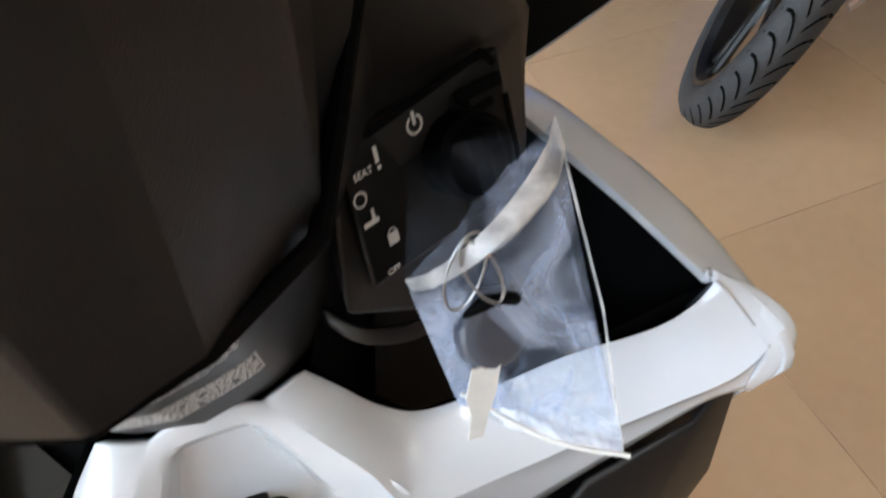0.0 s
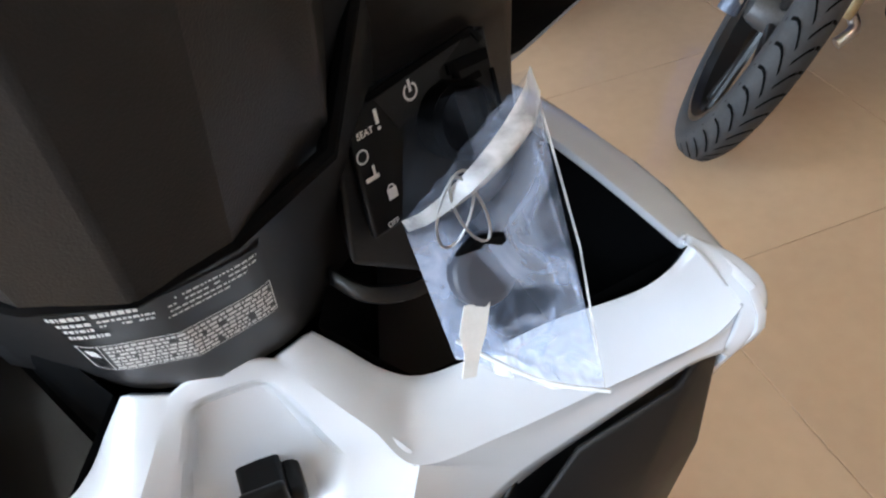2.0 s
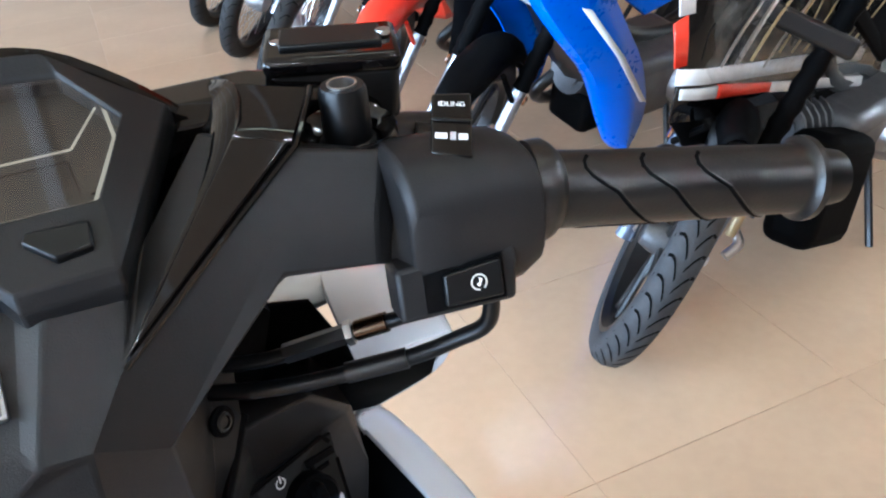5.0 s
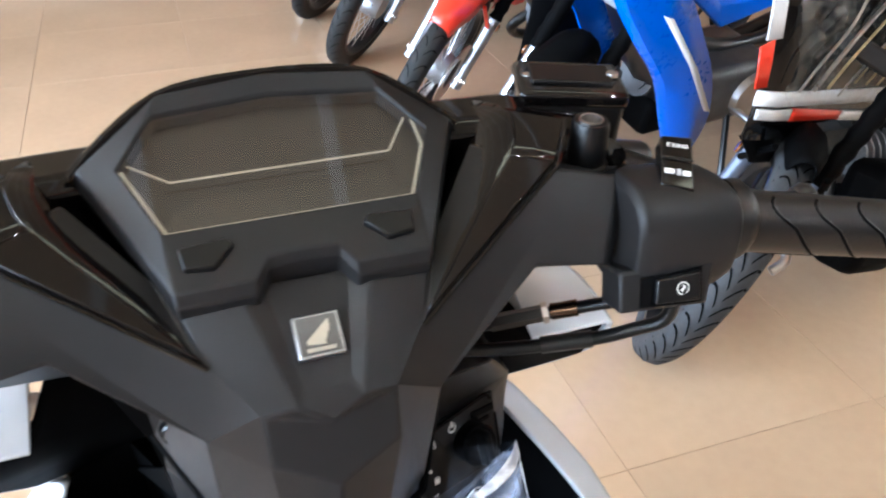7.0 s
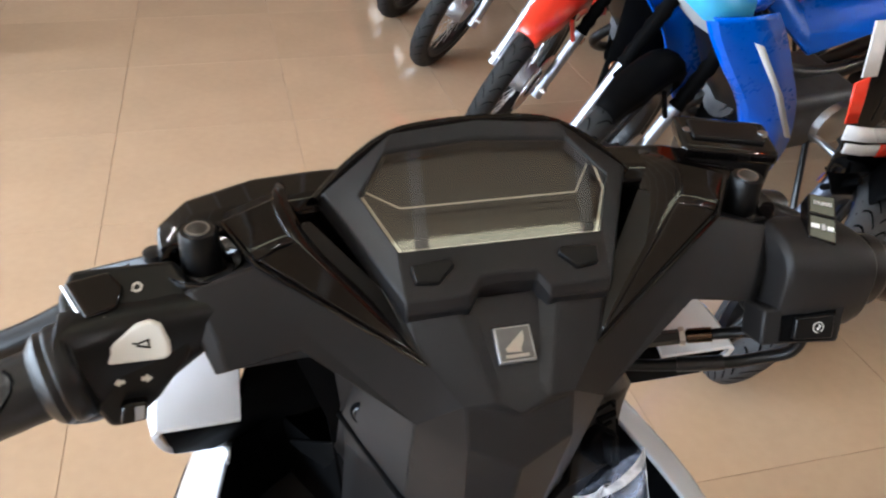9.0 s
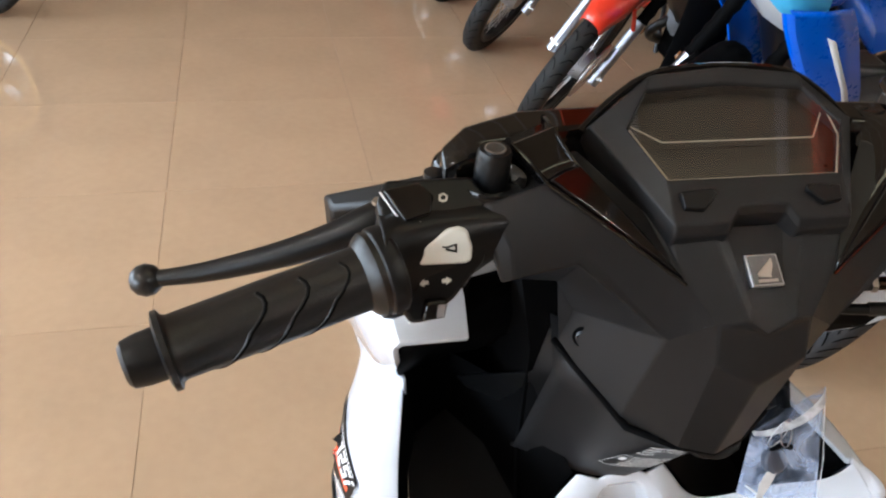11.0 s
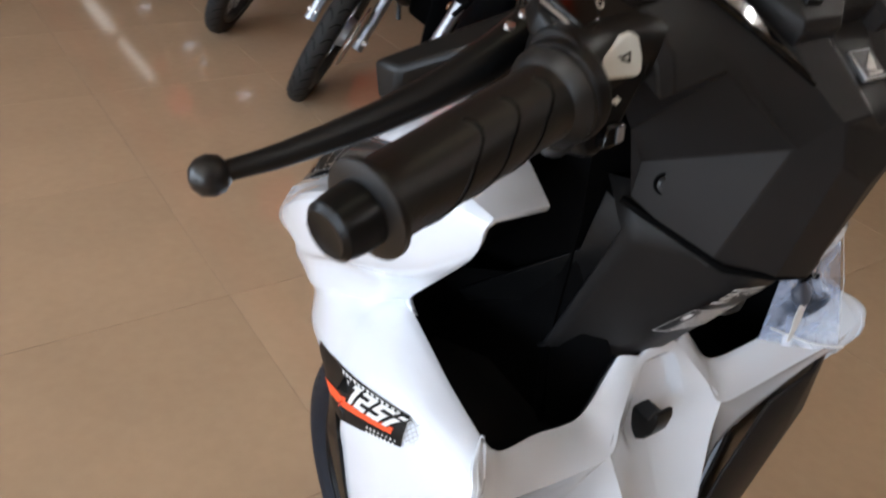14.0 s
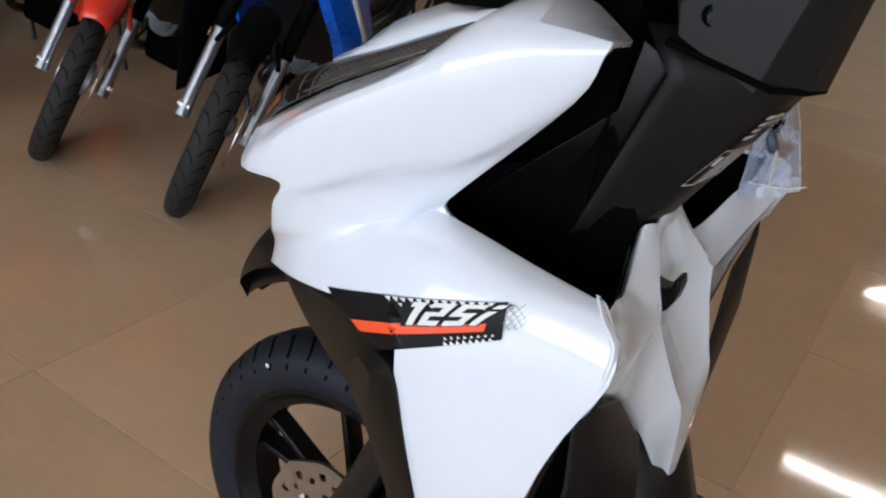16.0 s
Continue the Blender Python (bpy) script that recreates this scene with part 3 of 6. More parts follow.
# white inner leg shield: a band round each glove pocket, the dished centre column and the faces below
BAND_EDGE = [(-.1850, .181, .7545), (-.177, .181, .744), (-.163, .184, .734), (-.130, .191, .726), (-.098, .198, .712), (-.075, .204, .705), (-.060, .2075, .7135), (-.047, .211, .730), (-.037, .213, .743)]
BAND_CREASE = [(-.1990, .1605, .7325), (-.188, .162, .717), (-.163, .168, .703), (-.137, .173, .692), (-.100, .176, .683), (-.062, .1765, .684), (-.0475, .187, .7045), (-.033, .1975, .7235), (-.0205, .207, .7415)]
DISH = [
    [(-.0205, .207, .7415), (-.014, .2065, .745), (-.007, .2055, .748), (0, .205, .749)],
    [(-.033, .1975, .7235), (-.022, .2005, .7235), (-.011, .2025, .7235), (0, .203, .7235)],
    [(-.0475, .187, .7045), (-.032, .194, .702), (-.016, .199, .700), (0, .200, .700)],
    [(-.062, .1765, .684), (-.041, .187, .677), (-.020, .194, .672), (0, .1965, .671)],
    [(-.053, .170, .658), (-.037, .176, .652), (-.019, .1815, .648), (0, .184, .646)],
    [(-.042, .158, .622), (-.029, .161, .618), (-.014, .163, .615), (0, .164, .614)],
    [(-.032, .149, .590), (-.022, .1485, .588), (-.011, .148, .586), (0, .1475, .585)],
    [(-.010, .150, .500), (-.007, .149, .499), (-.004, .1485, .498), (0, .148, .497)],
]
LOWER_EDGE = [(-.199, .165, .698), (-.186, .170, .690), (-.152, .176, .664), (-.115, .180, .638), (-.089, .180, .617), (-.069, .172, .590), (-.052, .163, .560), (-.012, .154, .499)]


def ease(f):
    f = min(1, max(0, f))
    return f * f * (3 - 2 * f)


def bowl(p):
    """Depth of the rounded hollow round the bag hook."""
    half = .013 + .019 * min(1, max(0, (.735 - p.z) / .048)) if p.z > .687 else .032 - .012 * (.687 - p.z) / .03
    return .0075 * ease((half - abs(p.x)) / .010 + .5) * ease((.738 - p.z) / .012) * ease((p.z - .652) / .016)


def inner_half():
    edge, crease = [Vector(p) for p in BAND_EDGE], [Vector(p) for p in BAND_CREASE]
    lip = [a.lerp(b, .14) + Vector((0, -.0012, .0012)) for a, b in zip(edge, crease)]
    mid = [a.lerp(b, .58) + Vector((0, -.0015, .0012)) for a, b in zip(edge, crease)]
    band = bend([catmull(r, 8) for r in (edge, lip, mid, crease)], 3)
    fold = band[-1]
    bm = loft(band)
    loft([[p + Vector((0, .007, -.012)) for p in band[0]], band[0]], bm=bm)
    path = fold[:40] + catmull([Vector(r[0]) for r in DISH[3:]], 8)
    dish = bend([catmull(r, 6) for r in DISH], 8)
    side = fold[:39:-1] + path[41:]
    loft([[q] + [p + Vector((0, bowl(p), -.1 * bowl(p))) for p in r[1:]] for q, r in zip(side, dish)], bm=bm)
    dense = catmull([Vector(p) for p in LOWER_EDGE], 16)
    low = catmull([dense[round(16 * f)] for f in (0, .5, 1, 1.62, 2.29, 3, 4, 5, 6, 7)], 8)
    hollow = [a.lerp(b, .45) + Vector((0, .001, 0)) for a, b in zip(path, low)]
    loft(bend([path, hollow, low], 3), bm=bm)
    return bm


def inner_shield():
    a = inner_half()
    tmp = bpy.data.meshes.new("tmp")
    b = flip(inner_half())
    b.to_mesh(tmp)
    a.from_mesh(tmp)
    bmesh.ops.remove_doubles(a, verts=a.verts, dist=0.0006)
    return a


part("inner_leg_shield", inner_shield(), WHITE, scooter, "glossy white inner leg shield", solid=0.003, angle=19, out=(0, -1, .3))


def bag_hook():
    outline = [(.212, .690), (.196, .687), (.191, .687), (.1885, .690), (.187, .698), (.183, .6995), (.181, .692), (.183, .678), (.188, .668), (.196, .661), (.212, .660)]
    return prism([(0, y, z - .003) for y, z in outline], (-.0105, 0, 0), (.0085, 0, 0))


part("bag_hook", bag_hook(), PLASTIC_S, scooter, "small black bag hook", bevel=0.0035, segs=3)
part("hook_stop", box(.0105, .198, .674, .010, .022, .013), PLASTIC_S, scooter, bevel=0.004, segs=3)


# black glove pockets behind the rim
def pocket():
    top = [(-.040, .2155, .742), (-.074, .208, .699), (-.130, .195, .722), (-.187, .183, .752), (-.168, .292, .756), (-.155, .326, .757), (-.115, .345, .765), (-.085, .262, .800), (-.080, .236, .835)]
    low = [(-.050, .235, .640), (-.062, .225, .630), (-.120, .215, .630), (-.165, .210, .640), (-.152, .300, .660), (-.140, .330, .680), (-.110, .345, .690), (-.085, .30, .690), (-.065, .26, .660)]
    return loft([top, [Vector(a).lerp(Vector(b), .5) for a, b in zip(top, low)], low], True, False)


def pocket_floor():
    return facets([(-.050, .235, .642), (-.062, .225, .632), (-.120, .215, .632), (-.165, .210, .642), (-.152, .300, .662), (-.140, .330, .682), (-.110, .345, .692), (-.085, .30, .692), (-.065, .26, .662)], [tuple(range(9))])


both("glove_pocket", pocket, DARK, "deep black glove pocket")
both("pocket_floor", pocket_floor, PLASTIC_S)


# black wing backs between the cowl edge and the steering column
def wing_back():
    outer = [(-.141, .213, .893), (-.183, .208, .897), (-.182, .225, .862), (-.175, .259, .826), (-.166, .294, .789), (-.152, .332, .757), (-.146, .338, .70)]
    mid = [(-.128, .252, .912), (-.140, .262, .872), (-.140, .275, .845), (-.140, .290, .820), (-.138, .320, .785), (-.140, .335, .760), (-.130, .338, .70)]
    inner = [(-.098, .252, .920), (-.082, .275, .880), (-.088, .280, .850), (-.092, .290, .825), (-.100, .315, .790), (-.110, .340, .765), (-.100, .340, .70)]
    core = [(-.060, .262, .935), (-.060, .280, .880), (-.060, .285, .850), (-.060, .295, .825), (-.060, .330, .790), (-.060, .350, .765), (-.060, .350, .70)]
    return loft([outer, mid, inner, core])


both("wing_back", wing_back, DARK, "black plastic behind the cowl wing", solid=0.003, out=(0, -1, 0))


def column_side():
    return facets([(-.077, .228, .886), (-.081, .235, .837), (-.110, .322, .754), (-.100, .318, .742), (-.042, .220, .764), (-.05, .205, .790), (-.06, .185, .860)], [(0, 1, 5, 6), (1, 2, 3, 4, 5)])


both("column_side", column_side, PLASTIC_S, solid=0.003, bevel=0.001, out=(-1, -.3, 0))


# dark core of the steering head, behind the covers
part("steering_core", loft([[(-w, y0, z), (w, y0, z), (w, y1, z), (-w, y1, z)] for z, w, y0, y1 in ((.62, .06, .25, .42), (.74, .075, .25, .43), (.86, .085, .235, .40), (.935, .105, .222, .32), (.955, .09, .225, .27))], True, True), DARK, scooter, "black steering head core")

# inner black column cover with the caution label
def on_column(u, v, lift=0.0):
    """u -1..1 across, v 0..1 from the seam to the lower edge."""
    x = .078 * u
    z = .868 - .123 * v
    d = abs(x) - .027
    y = .1275 + .0765 * v + (1.22 - .66 * v) * (d + math.sqrt(d * d + .00002)) / 2 + .22 * abs(x)
    return Vector((x, y - lift * .84, z + lift * .54))


def column_rows():
    rows = [[p + Vector((0, .022, .030)) for p in [on_column(-1 + i / 10, 0) for i in range(21)]]]
    for f in range(11):
        rows.append([on_column(-1 + i / 10, f / 9.6) for i in range(21)])
    rows.append([p + Vector((0, .006, -.006)) for p in rows[-1]])
    return rows


part("column_cover", loft(column_rows()), PLASTIC, scooter, "matt black steering column cover", solid=0.003, out=(0, -1, .5))


part("cover_gap", tube([(-.080, .212, .889), (-.0485, .1485, .8665), (-.022, .1315, .864), (0, .124, .8635), (.022, .1315, .864), (.0485, .1485, .8665), (.080, .212, .889)], .0026, 8), DARK, scooter, "dark gap between the covers")


def on_label(a, b, lift):
    """a across and b down the caution label, which wraps round the column with a slanting end."""
    return on_column((1 - a) * (-.32 - .12 * b) + .36 * a, .18 + b * (.55 - .09 * a), lift)


def label_part(name, a0, a1, b0, b1, lift, m, parent, label="", slant=0.0):
    n = max(1, int(30 * (a1 - a0)))
    return part(name, loft([[on_label(a0 + (a1 - a0) * i / n + slant * k, b0 + (b1 - b0) * k, lift) for i in range(n + 1)] for k in (0, .5, 1)]), m, parent, label, out=(0, -1, .5))


caution = label_part("caution_label", 0, 1, 0, 1, .0010, STICKER, scooter, "black caution label with rows of white print")
random.seed(4)


def print_row(b, a0, a1, tall, dense, bm, longest=.030):
    a = a0
    while a < a1:
        w = random.uniform(.008, longest)
        if random.random() < dense:
            e = min(a + w, a1)
            loft([[on_label(a, b, .0018), on_label(e, b, .0018)], [on_label(a, b + tall, .0018), on_label(e, b + tall, .0018)]], bm=bm)
        a += w + .007


bm = bmesh.new()
for b, a0, a1, tall in ((.04, .0, .40, .050), (.13, .02, .17, .045), (.21, .03, .17, .045), (.13, .20, .46, .028), (.19, .20, .46, .026), (.30, .03, .22, .05), (.06, .56, .96, .022), (.12, .52, .96, .022), (.18, .52, .90, .022), (.24, .50, .80, .020)):
    print_row(b, a0, a1, tall, .9, bm)
for r in range(7):
    print_row(.525 + r * .064, .135, .975, .042, .95, bm, .045)
tagged(part("printed_text", bm, PRINT, caution, "rows of small white print"), kind="stuff")
for b0, b1, a0, a1 in ((.490, .502, .01, .985), (.972, .985, .01, .985), (.490, .985, .01, .016), (.490, .985, .979, .985), (.490, .985, .110, .115)):
    label_part("frame_line", a0, a1, b0, b1, .0017, PRINT, caution)
label_part("warning_patch", .035, .085, .58, .70, .0016, PRINT, caution, slant=.012)


# ignition block on the right of the column
def ignition():
    e = part("ignition_block", facets(
        [(.066, .202, .888), (.112, .208, .890), (.136, .238, .845), (.062, .213, .845), (.148, .262, .780), (.054, .188, .792), (.085, .205, .760), (.140, .245, .760), (.060, .270, .880), (.130, .29, .86), (.07, .30, .77), (.14, .30, .77)],
        [(0, 1, 2, 3), (3, 2, 4, 7, 6, 5), (0, 8, 9, 1), (1, 9, 11, 4, 2), (0, 3, 5, 10, 8), (5, 6, 10), (6, 7, 11, 10), (7, 4, 11)]), PLASTIC, scooter, "matt black ignition switch housing", bevel=0.003, segs=3)
    a, b, c, d = Vector((.060, .2095, .841)), Vector((.122, .2310, .8435)), Vector((.122, .2115, .7995)), Vector((.060, .190, .797))
    nrm = (b - a).cross(d - a).normalized()
    if nrm.y > 0:
        nrm = -nrm

    def at(u, v, lift):
        return a.lerp(b, u).lerp(d.lerp(c, u), v) + nrm * lift

    def patch(u0, v0, u1, v1, lo, hi):
        return prism([at(u0, v0, 0), at(u1, v0, 0), at(u1, v1, 0), at(u0, v1, 0)], nrm * lo, nrm * hi)
    part("switch_plate", patch(0.06, .02, 1, .98, -.002, .0022), PLASTIC_S, e, bevel=0.0012)

    def strip(pts, w, lo, hi):
        """A sunk line drawn over the plate."""
        bm = bmesh.new()
        for (u0, v0), (u1, v1) in zip(pts, pts[1:]):
            d = (at(u1, v1, 0) - at(u0, v0, 0)).normalized()
            q = nrm.cross(d) * w
            loft([[at(u0, v0, lo) - q, at(u0, v0, hi) - q, at(u0, v0, hi) + q, at(u0, v0, lo) + q], [at(u1, v1, lo) - q, at(u1, v1, hi) - q, at(u1, v1, hi) + q, at(u1, v1, lo) + q]], True, True, bm=bm)
        return bm
    part("icon_plate", prism([at(u, v, 0) for u, v in ((.24, .10), (.86, .015), (.66, .14), (.62, .32), (.34, .36))], nrm * .0022, nrm * .0027), PLASTIC, e, "matt brown black icon plate", bevel=0.0004)
    part("plate_groove", strip([(.20, .07), (.90, -.005), (.95, .10)], .0011, .0020, .0031), DARK, e)
    part("key_slot", strip([(.70, .17), (.965, .20)], .0019, .0020, .0038), DARK, e)
    part("key_slot", strip([(.70, .31), (.90, .31)], .0011, .0020, .0034), DARK, e)
    part("key_slot", strip([(.745, .20), (.765, .55)], .0011, .0020, .0036), DARK, e)
    part("key_slot", strip([(.645, .21), (.67, .48)], .0011, .0020, .0033), DARK, e)
    part("plate_seam", strip([(.985, .32), (.995, .86)], .0008, .0015, .0030), DARK, e)
    part("block_lip", loft([catmull([Vector(p) + Vector(o) for p in ((.050, .213, .773), (.060, .204, .767), (.078, .203, .762), (.098, .211, .761))], 4) for o in ((0, 0, 0), (0, -.001, -.006), (0, .005, -.012))]), RUBBER, e, "dark grey rounded lower lip", solid=0.002)
    kc = at(.66, .50, .004)
    part("ignition_knob", lathe([(-.004, .0135), (.008, .0135), (.0105, .0115), (.0105, 0)], kc, nrm, 24), DARK, e, "black rotary ignition knob")
    part("knob_grip", box(0, 0, 0, .006, .024, .012, Matrix.Translation(kc + nrm * .014) @ nrm.to_track_quat('Z', 'Y').to_matrix().to_4x4()), DARK, e, bevel=0.002)

    def ring(u, v, r, w, a0=0, a1=360):
        ux, vx = (b - a).normalized(), (a - d).normalized()
        o = at(u, v, .0030)
        n = 20
        inn = [o + (ux * math.cos(radians(t)) + vx * math.sin(radians(t))) * (r - w) for t in [a0 + (a1 - a0) * i / n for i in range(n + 1)]]
        out = [o + (ux * math.cos(radians(t)) + vx * math.sin(radians(t))) * r for t in [a0 + (a1 - a0) * i / n for i in range(n + 1)]]
        return loft([inn, out])
    part("power_mark", ring(.455, .173, .0030, .0008, 115, 425), PRINT, e)
    part("power_stroke", patch(.447, .09, .463, .173, .003, .0032), PRINT, e)
    part("ring_mark", ring(.10, .405, .0024, .0006), PRINT, e)
    part("dash_mark", patch(.218, .155, .238, .255, .003, .0032), PRINT, e)
    part("dash_dot", patch(.222, .275, .240, .297, .003, .0032), PRINT, e)
    ux, vx = (b - a).normalized(), (a - d).normalized()

    def word(txt, u, v, size):
        vs, fs = text_points(txt, size, fat=size * .012)
        return facets([at(u, v, .0031) + ux * q.x + vx * q.y for q in vs], fs)
    part("seat_word", word("SEAT", .145, .27, .0030), PRINT, e)
    part("off_word", word("OFF", .175, .93, .0026), PRINT, e)
    part("bench_mark", patch(.085, .555, .165, .585, .003, .0032), PRINT, e)
    part("bench_mark", patch(.135, .49, .150, .585, .003, .0032), PRINT, e)
    part("lock_body", patch(.184, .70, .240, .775, .003, .0032), PRINT, e)
    part("lock_bow", ring(.212, .70, .0014, .0005, 0, 180), PRINT, e)


ignition()


# ---- black lower inner panels, floor tunnel
def lower_inner():
    return facets([(-.207, .170, .705), (-.150, .176, .672), (-.112, .182, .645), (-.074, .168, .588), (-.06, .165, .50), (-.06, .17, .34), (-.18, .235, .34), (-.198, .215, .49), (-.206, .192, .61)],
                  [(0, 1, 8), (1, 2, 7, 8), (2, 3, 4, 7), (4, 5, 6, 7)])


both("lower_inner_panel", lower_inner, PLASTIC_S, "smooth black lower inner panel", solid=0.004, bevel=0.002, out=(0, -1, 0))


def side_rail():
    rows = []
    for p, q in (((-.207, .176, .70), (-.135, .172, .655)), ((-.203, .172, .62), (-.085, .163, .595)), ((-.195, .190, .49), (-.055, .158, .49)), ((-.18, .225, .34), (-.05, .17, .33))):
        p, q = Vector(p), Vector(q)
        rows.append([p, p.lerp(q, .4) + Vector((-.004, -.006, -.004)), q])
    return loft(rows)


both("inner_rail", side_rail, PLASTIC, solid=0.004, bevel=0.002, out=(0, -1, 0))
part("centre_tunnel", loft([[(w * k, y, z - .03 * k * k) for k in (-1, -.6, 0, .6, 1)] for y, z, w in ((.17, .58, .06), (.13, .46, .07), (.02, .36, .09), (-.18, .36, .10))]), PLASTIC, scooter, solid=0.01)
part("floorboard", facets([(-.19, .26, .33), (.19, .26, .33), (.21, -.02, .30), (.19, -.22, .30), (-.19, -.22, .30), (-.21, -.02, .30)], [tuple(range(6))]), PLASTIC, scooter, "ribbed black floorboard", solid=0.02, bevel=0.004)


# ---------------------------------------------------------------- handlebar
# faceted rear cover; left half, mirrored
def handle_cover():
    L = [(-.052, .1500, 1.0075), (-.028, .1210, .971), (-.0278, .1133, .9497), (-.051, .157, .862), (-.079, .206, .894), (-.052, .1300, .957),
         (-.109, .156, 1.014), (-.142, .151, 1.011), (-.152, .166, 1.029), (-.1195, .1695, 1.0365), (-.046, .1375, .9905), (-.139, .147, .992),
         (-.104, .148, .999), (-.070, .212, .914), (-.150, .200, 1.015), (-.092, .205, 1.036), (-.083, .215, .935), (-.060, .165, 1.015),
         (-.0262, .1490, 1.0085), (-.0140, .1165, .976), (-.0180, .1575, 1.0105), (-.0098, .1225, .979), (-.022, .1295, .8645), (-.1585, .169, 1.0235), (-.1485, .1535, 1.0045), (-.1450, .1500, .9885)]
    C = [(0, .1215, .864), (0, .1100, .9335), (0, .1165, .965)]
    n = len(L)
    verts = L + mirrored(L) + C
    R = lambda i: i + n
    c0, c1, c2 = 2 * n, 2 * n + 1, 2 * n + 2
    left = [(10, 0, 1), (10, 1, 5), (5, 1, 2, 3), (5, 3, 4, 13), (2, 22, 3), (9, 10, 6), (10, 5, 6), (6, 5, 12), (9, 6, 7, 8), (6, 12, 11, 7), (5, 13, 12), (8, 7, 24, 23), (7, 11, 25, 24), (23, 24, 25, 14), (8, 23, 14), (25, 11, 14), (9, 8, 14, 15), (12, 13, 4, 16), (11, 12, 16, 14), (10, 9, 15, 17), (0, 10, 17),
            (0, 18, 19, 1), (18, 20, 21, 19), (1, 19, c2), (1, c2, c1, 2), (2, c1, c0, 22)]
    faces = list(left) + [tuple(R(i) if i < n else i for i in reversed(f)) for f in left]
    faces += [(20, R(20), R(21), 21), (19, 21, R(21), R(19), c2)]
    return facets(verts, faces)


rear_cover = part("rear_handle_cover", handle_cover(), PLASTIC, scooter, "faceted matt black handlebar cover", bevel=0.0013, segs=2, angle=19, out=(0, -1, 0))
en = Vector((0, -.55, .83)).normalized()
ec = Vector((0, .1385, .9925))
eu = Vector((0, .83, .55))


def on_emblem(x, y, lift):
    return ec + Vector((1, 0, 0)) * x + eu * y + en * lift


emblem = part("emblem", prism([on_emblem(x, y, 0) for x, y in ((-.0098, -.0094), (.0098, -.0094), (.0098, .0094), (-.0098, .0094))], en * 0.0, en * .0035), CHROME, rear_cover, "square chrome emblem plate", bevel=0.0006)
part("emblem_field", prism([on_emblem(x, y, .0035) for x, y in ((-.0085, -.0082), (.0085, -.0082), (.0085, .0082), (-.0085, .0082))], en * 0.0, en * .0004), ENGINE, emblem)
for k in range(5):
    x0, y0, x1, y1 = -.0052 + .0012 * k, -.0030 - .0001 * k, .0052 + .0004 * k - .0003 * k * k, .0062 - .0019 * k
    part("emblem_feather", prism([on_emblem(x, y, .0039) for x, y in ((x0, y0 - .0010), (x0 + .0030, y0 - .0014), (x1, y1 - .0013), (x1 - .0004, y1), (x0 - .0002, y0 + .0008))], en * 0.0, en * (.0006 + .00005 * k)), STEEL, emblem)
part("emblem_bar", prism([on_emblem(x, y, .0039) for x, y in ((-.006, -.0072), (.006, -.0072), (.006, -.0056), (-.006, -.0056))], en * 0.0, en * .0005), STEEL, emblem)


# meter: bezel ring round a six-sided window, hood above
IN = [(-.053, .168, 1.0335), (-.067, .198, 1.0490), (-.050, .2190, 1.0615), (0, .2225, 1.0640), (.050, .2190, 1.0615), (.067, .198, 1.0490), (.053, .168, 1.0335), (0, .1675, 1.0333)]
OUT = [(-.053, .147, 1.0135), (-.086, .214, 1.0430), (-.046, .226, 1.0690), (0, .228, 1.0725), (.046, .226, 1.0690), (.086, .214, 1.0430), (.053, .147, 1.0135), (0, .1465, 1.0135)]


def bezel():
    """Rings from the sunk window edge over the sloping frame to the outer skirt; the lower side has an arched notch."""
    def refine(ring):
        r = [Vector(p) for p in ring]
        low = [r[6].lerp(r[0], k) for k in (.22, .30, .36, .5, .64, .70, .78)]
        return r[:7] + low
    a, b = refine(IN), refine(OUT)
    for i, up in ((8, .0), (9, .0085), (10, .0095), (11, .0085), (12, .0)):
        b[i] = b[i] + Vector((0, up * .75, up * .85))
    deep = [p + Vector((0, .004, -.008)) for p in a]
    lip = [p + Vector((0, .0, .003)) for p in a]
    mid = [p.lerp(q, .88) + Vector((0, -.001, .004)) for p, q in zip(a, b)]
    under = [p + Vector((p.x * -.01, .003, -.008)) for p in b]
    skirt = [p + Vector((p.x * -.12, .016, -.028)) for p in b]
    return loft([deep, a, lip, mid, b, under, skirt], True)


meter = part("meter_bezel", bezel(), PLASTIC, scooter, "matt black meter surround", bevel=0.001, angle=25, out=(0, -.5, 1))
part("hood_rim", tube([(-.087, .214, 1.043), (-.070, .221, 1.0565), (-.047, .227, 1.0695), (-.02, .229, 1.0735), (.02, .229, 1.0735), (.047, .227, 1.0695), (.070, .221, 1.0565), (.087, .214, 1.043)], 0.0026, 8, smooth=3), GLOSS, meter, "gloss black hood edge")
disp = part("display", facets([Vector(p) + Vector((0, .003, -.005)) for p in IN], [tuple(range(8))]), LCD, meter, "dark unlit display", out=(0, 0, 1))
part("meter_window", facets([Vector(p) + Vector((0, -.0005, .0015)) for p in IN], [tuple(range(8))]), METERGLASS, meter, "clear meter window")


def in_plane(x, y, lift):
    """A point over the meter plane at the given x and y."""
    return Vector((x, y, 1.0335 + (y - .168) * .532)) + Vector((0, -.47, .88)) * lift


def line_strip(pts, w, lift, bm=None):
    bm = bm or bmesh.new()
    for (x0, y0), (x1, y1) in zip(pts, pts[1:]):
        d = Vector((x1 - x0, y1 - y0)).normalized()
        nx, ny = -d.y * w, d.x * w
        q = [in_plane(x0 - nx, y0 - ny, lift), in_plane(x1 - nx, y1 - ny, lift), in_plane(x1 + nx, y1 + ny, lift), in_plane(x0 + nx, y0 + ny, lift)]
        bm.faces.new([bm.verts.new(p) for p in q])
    return bm


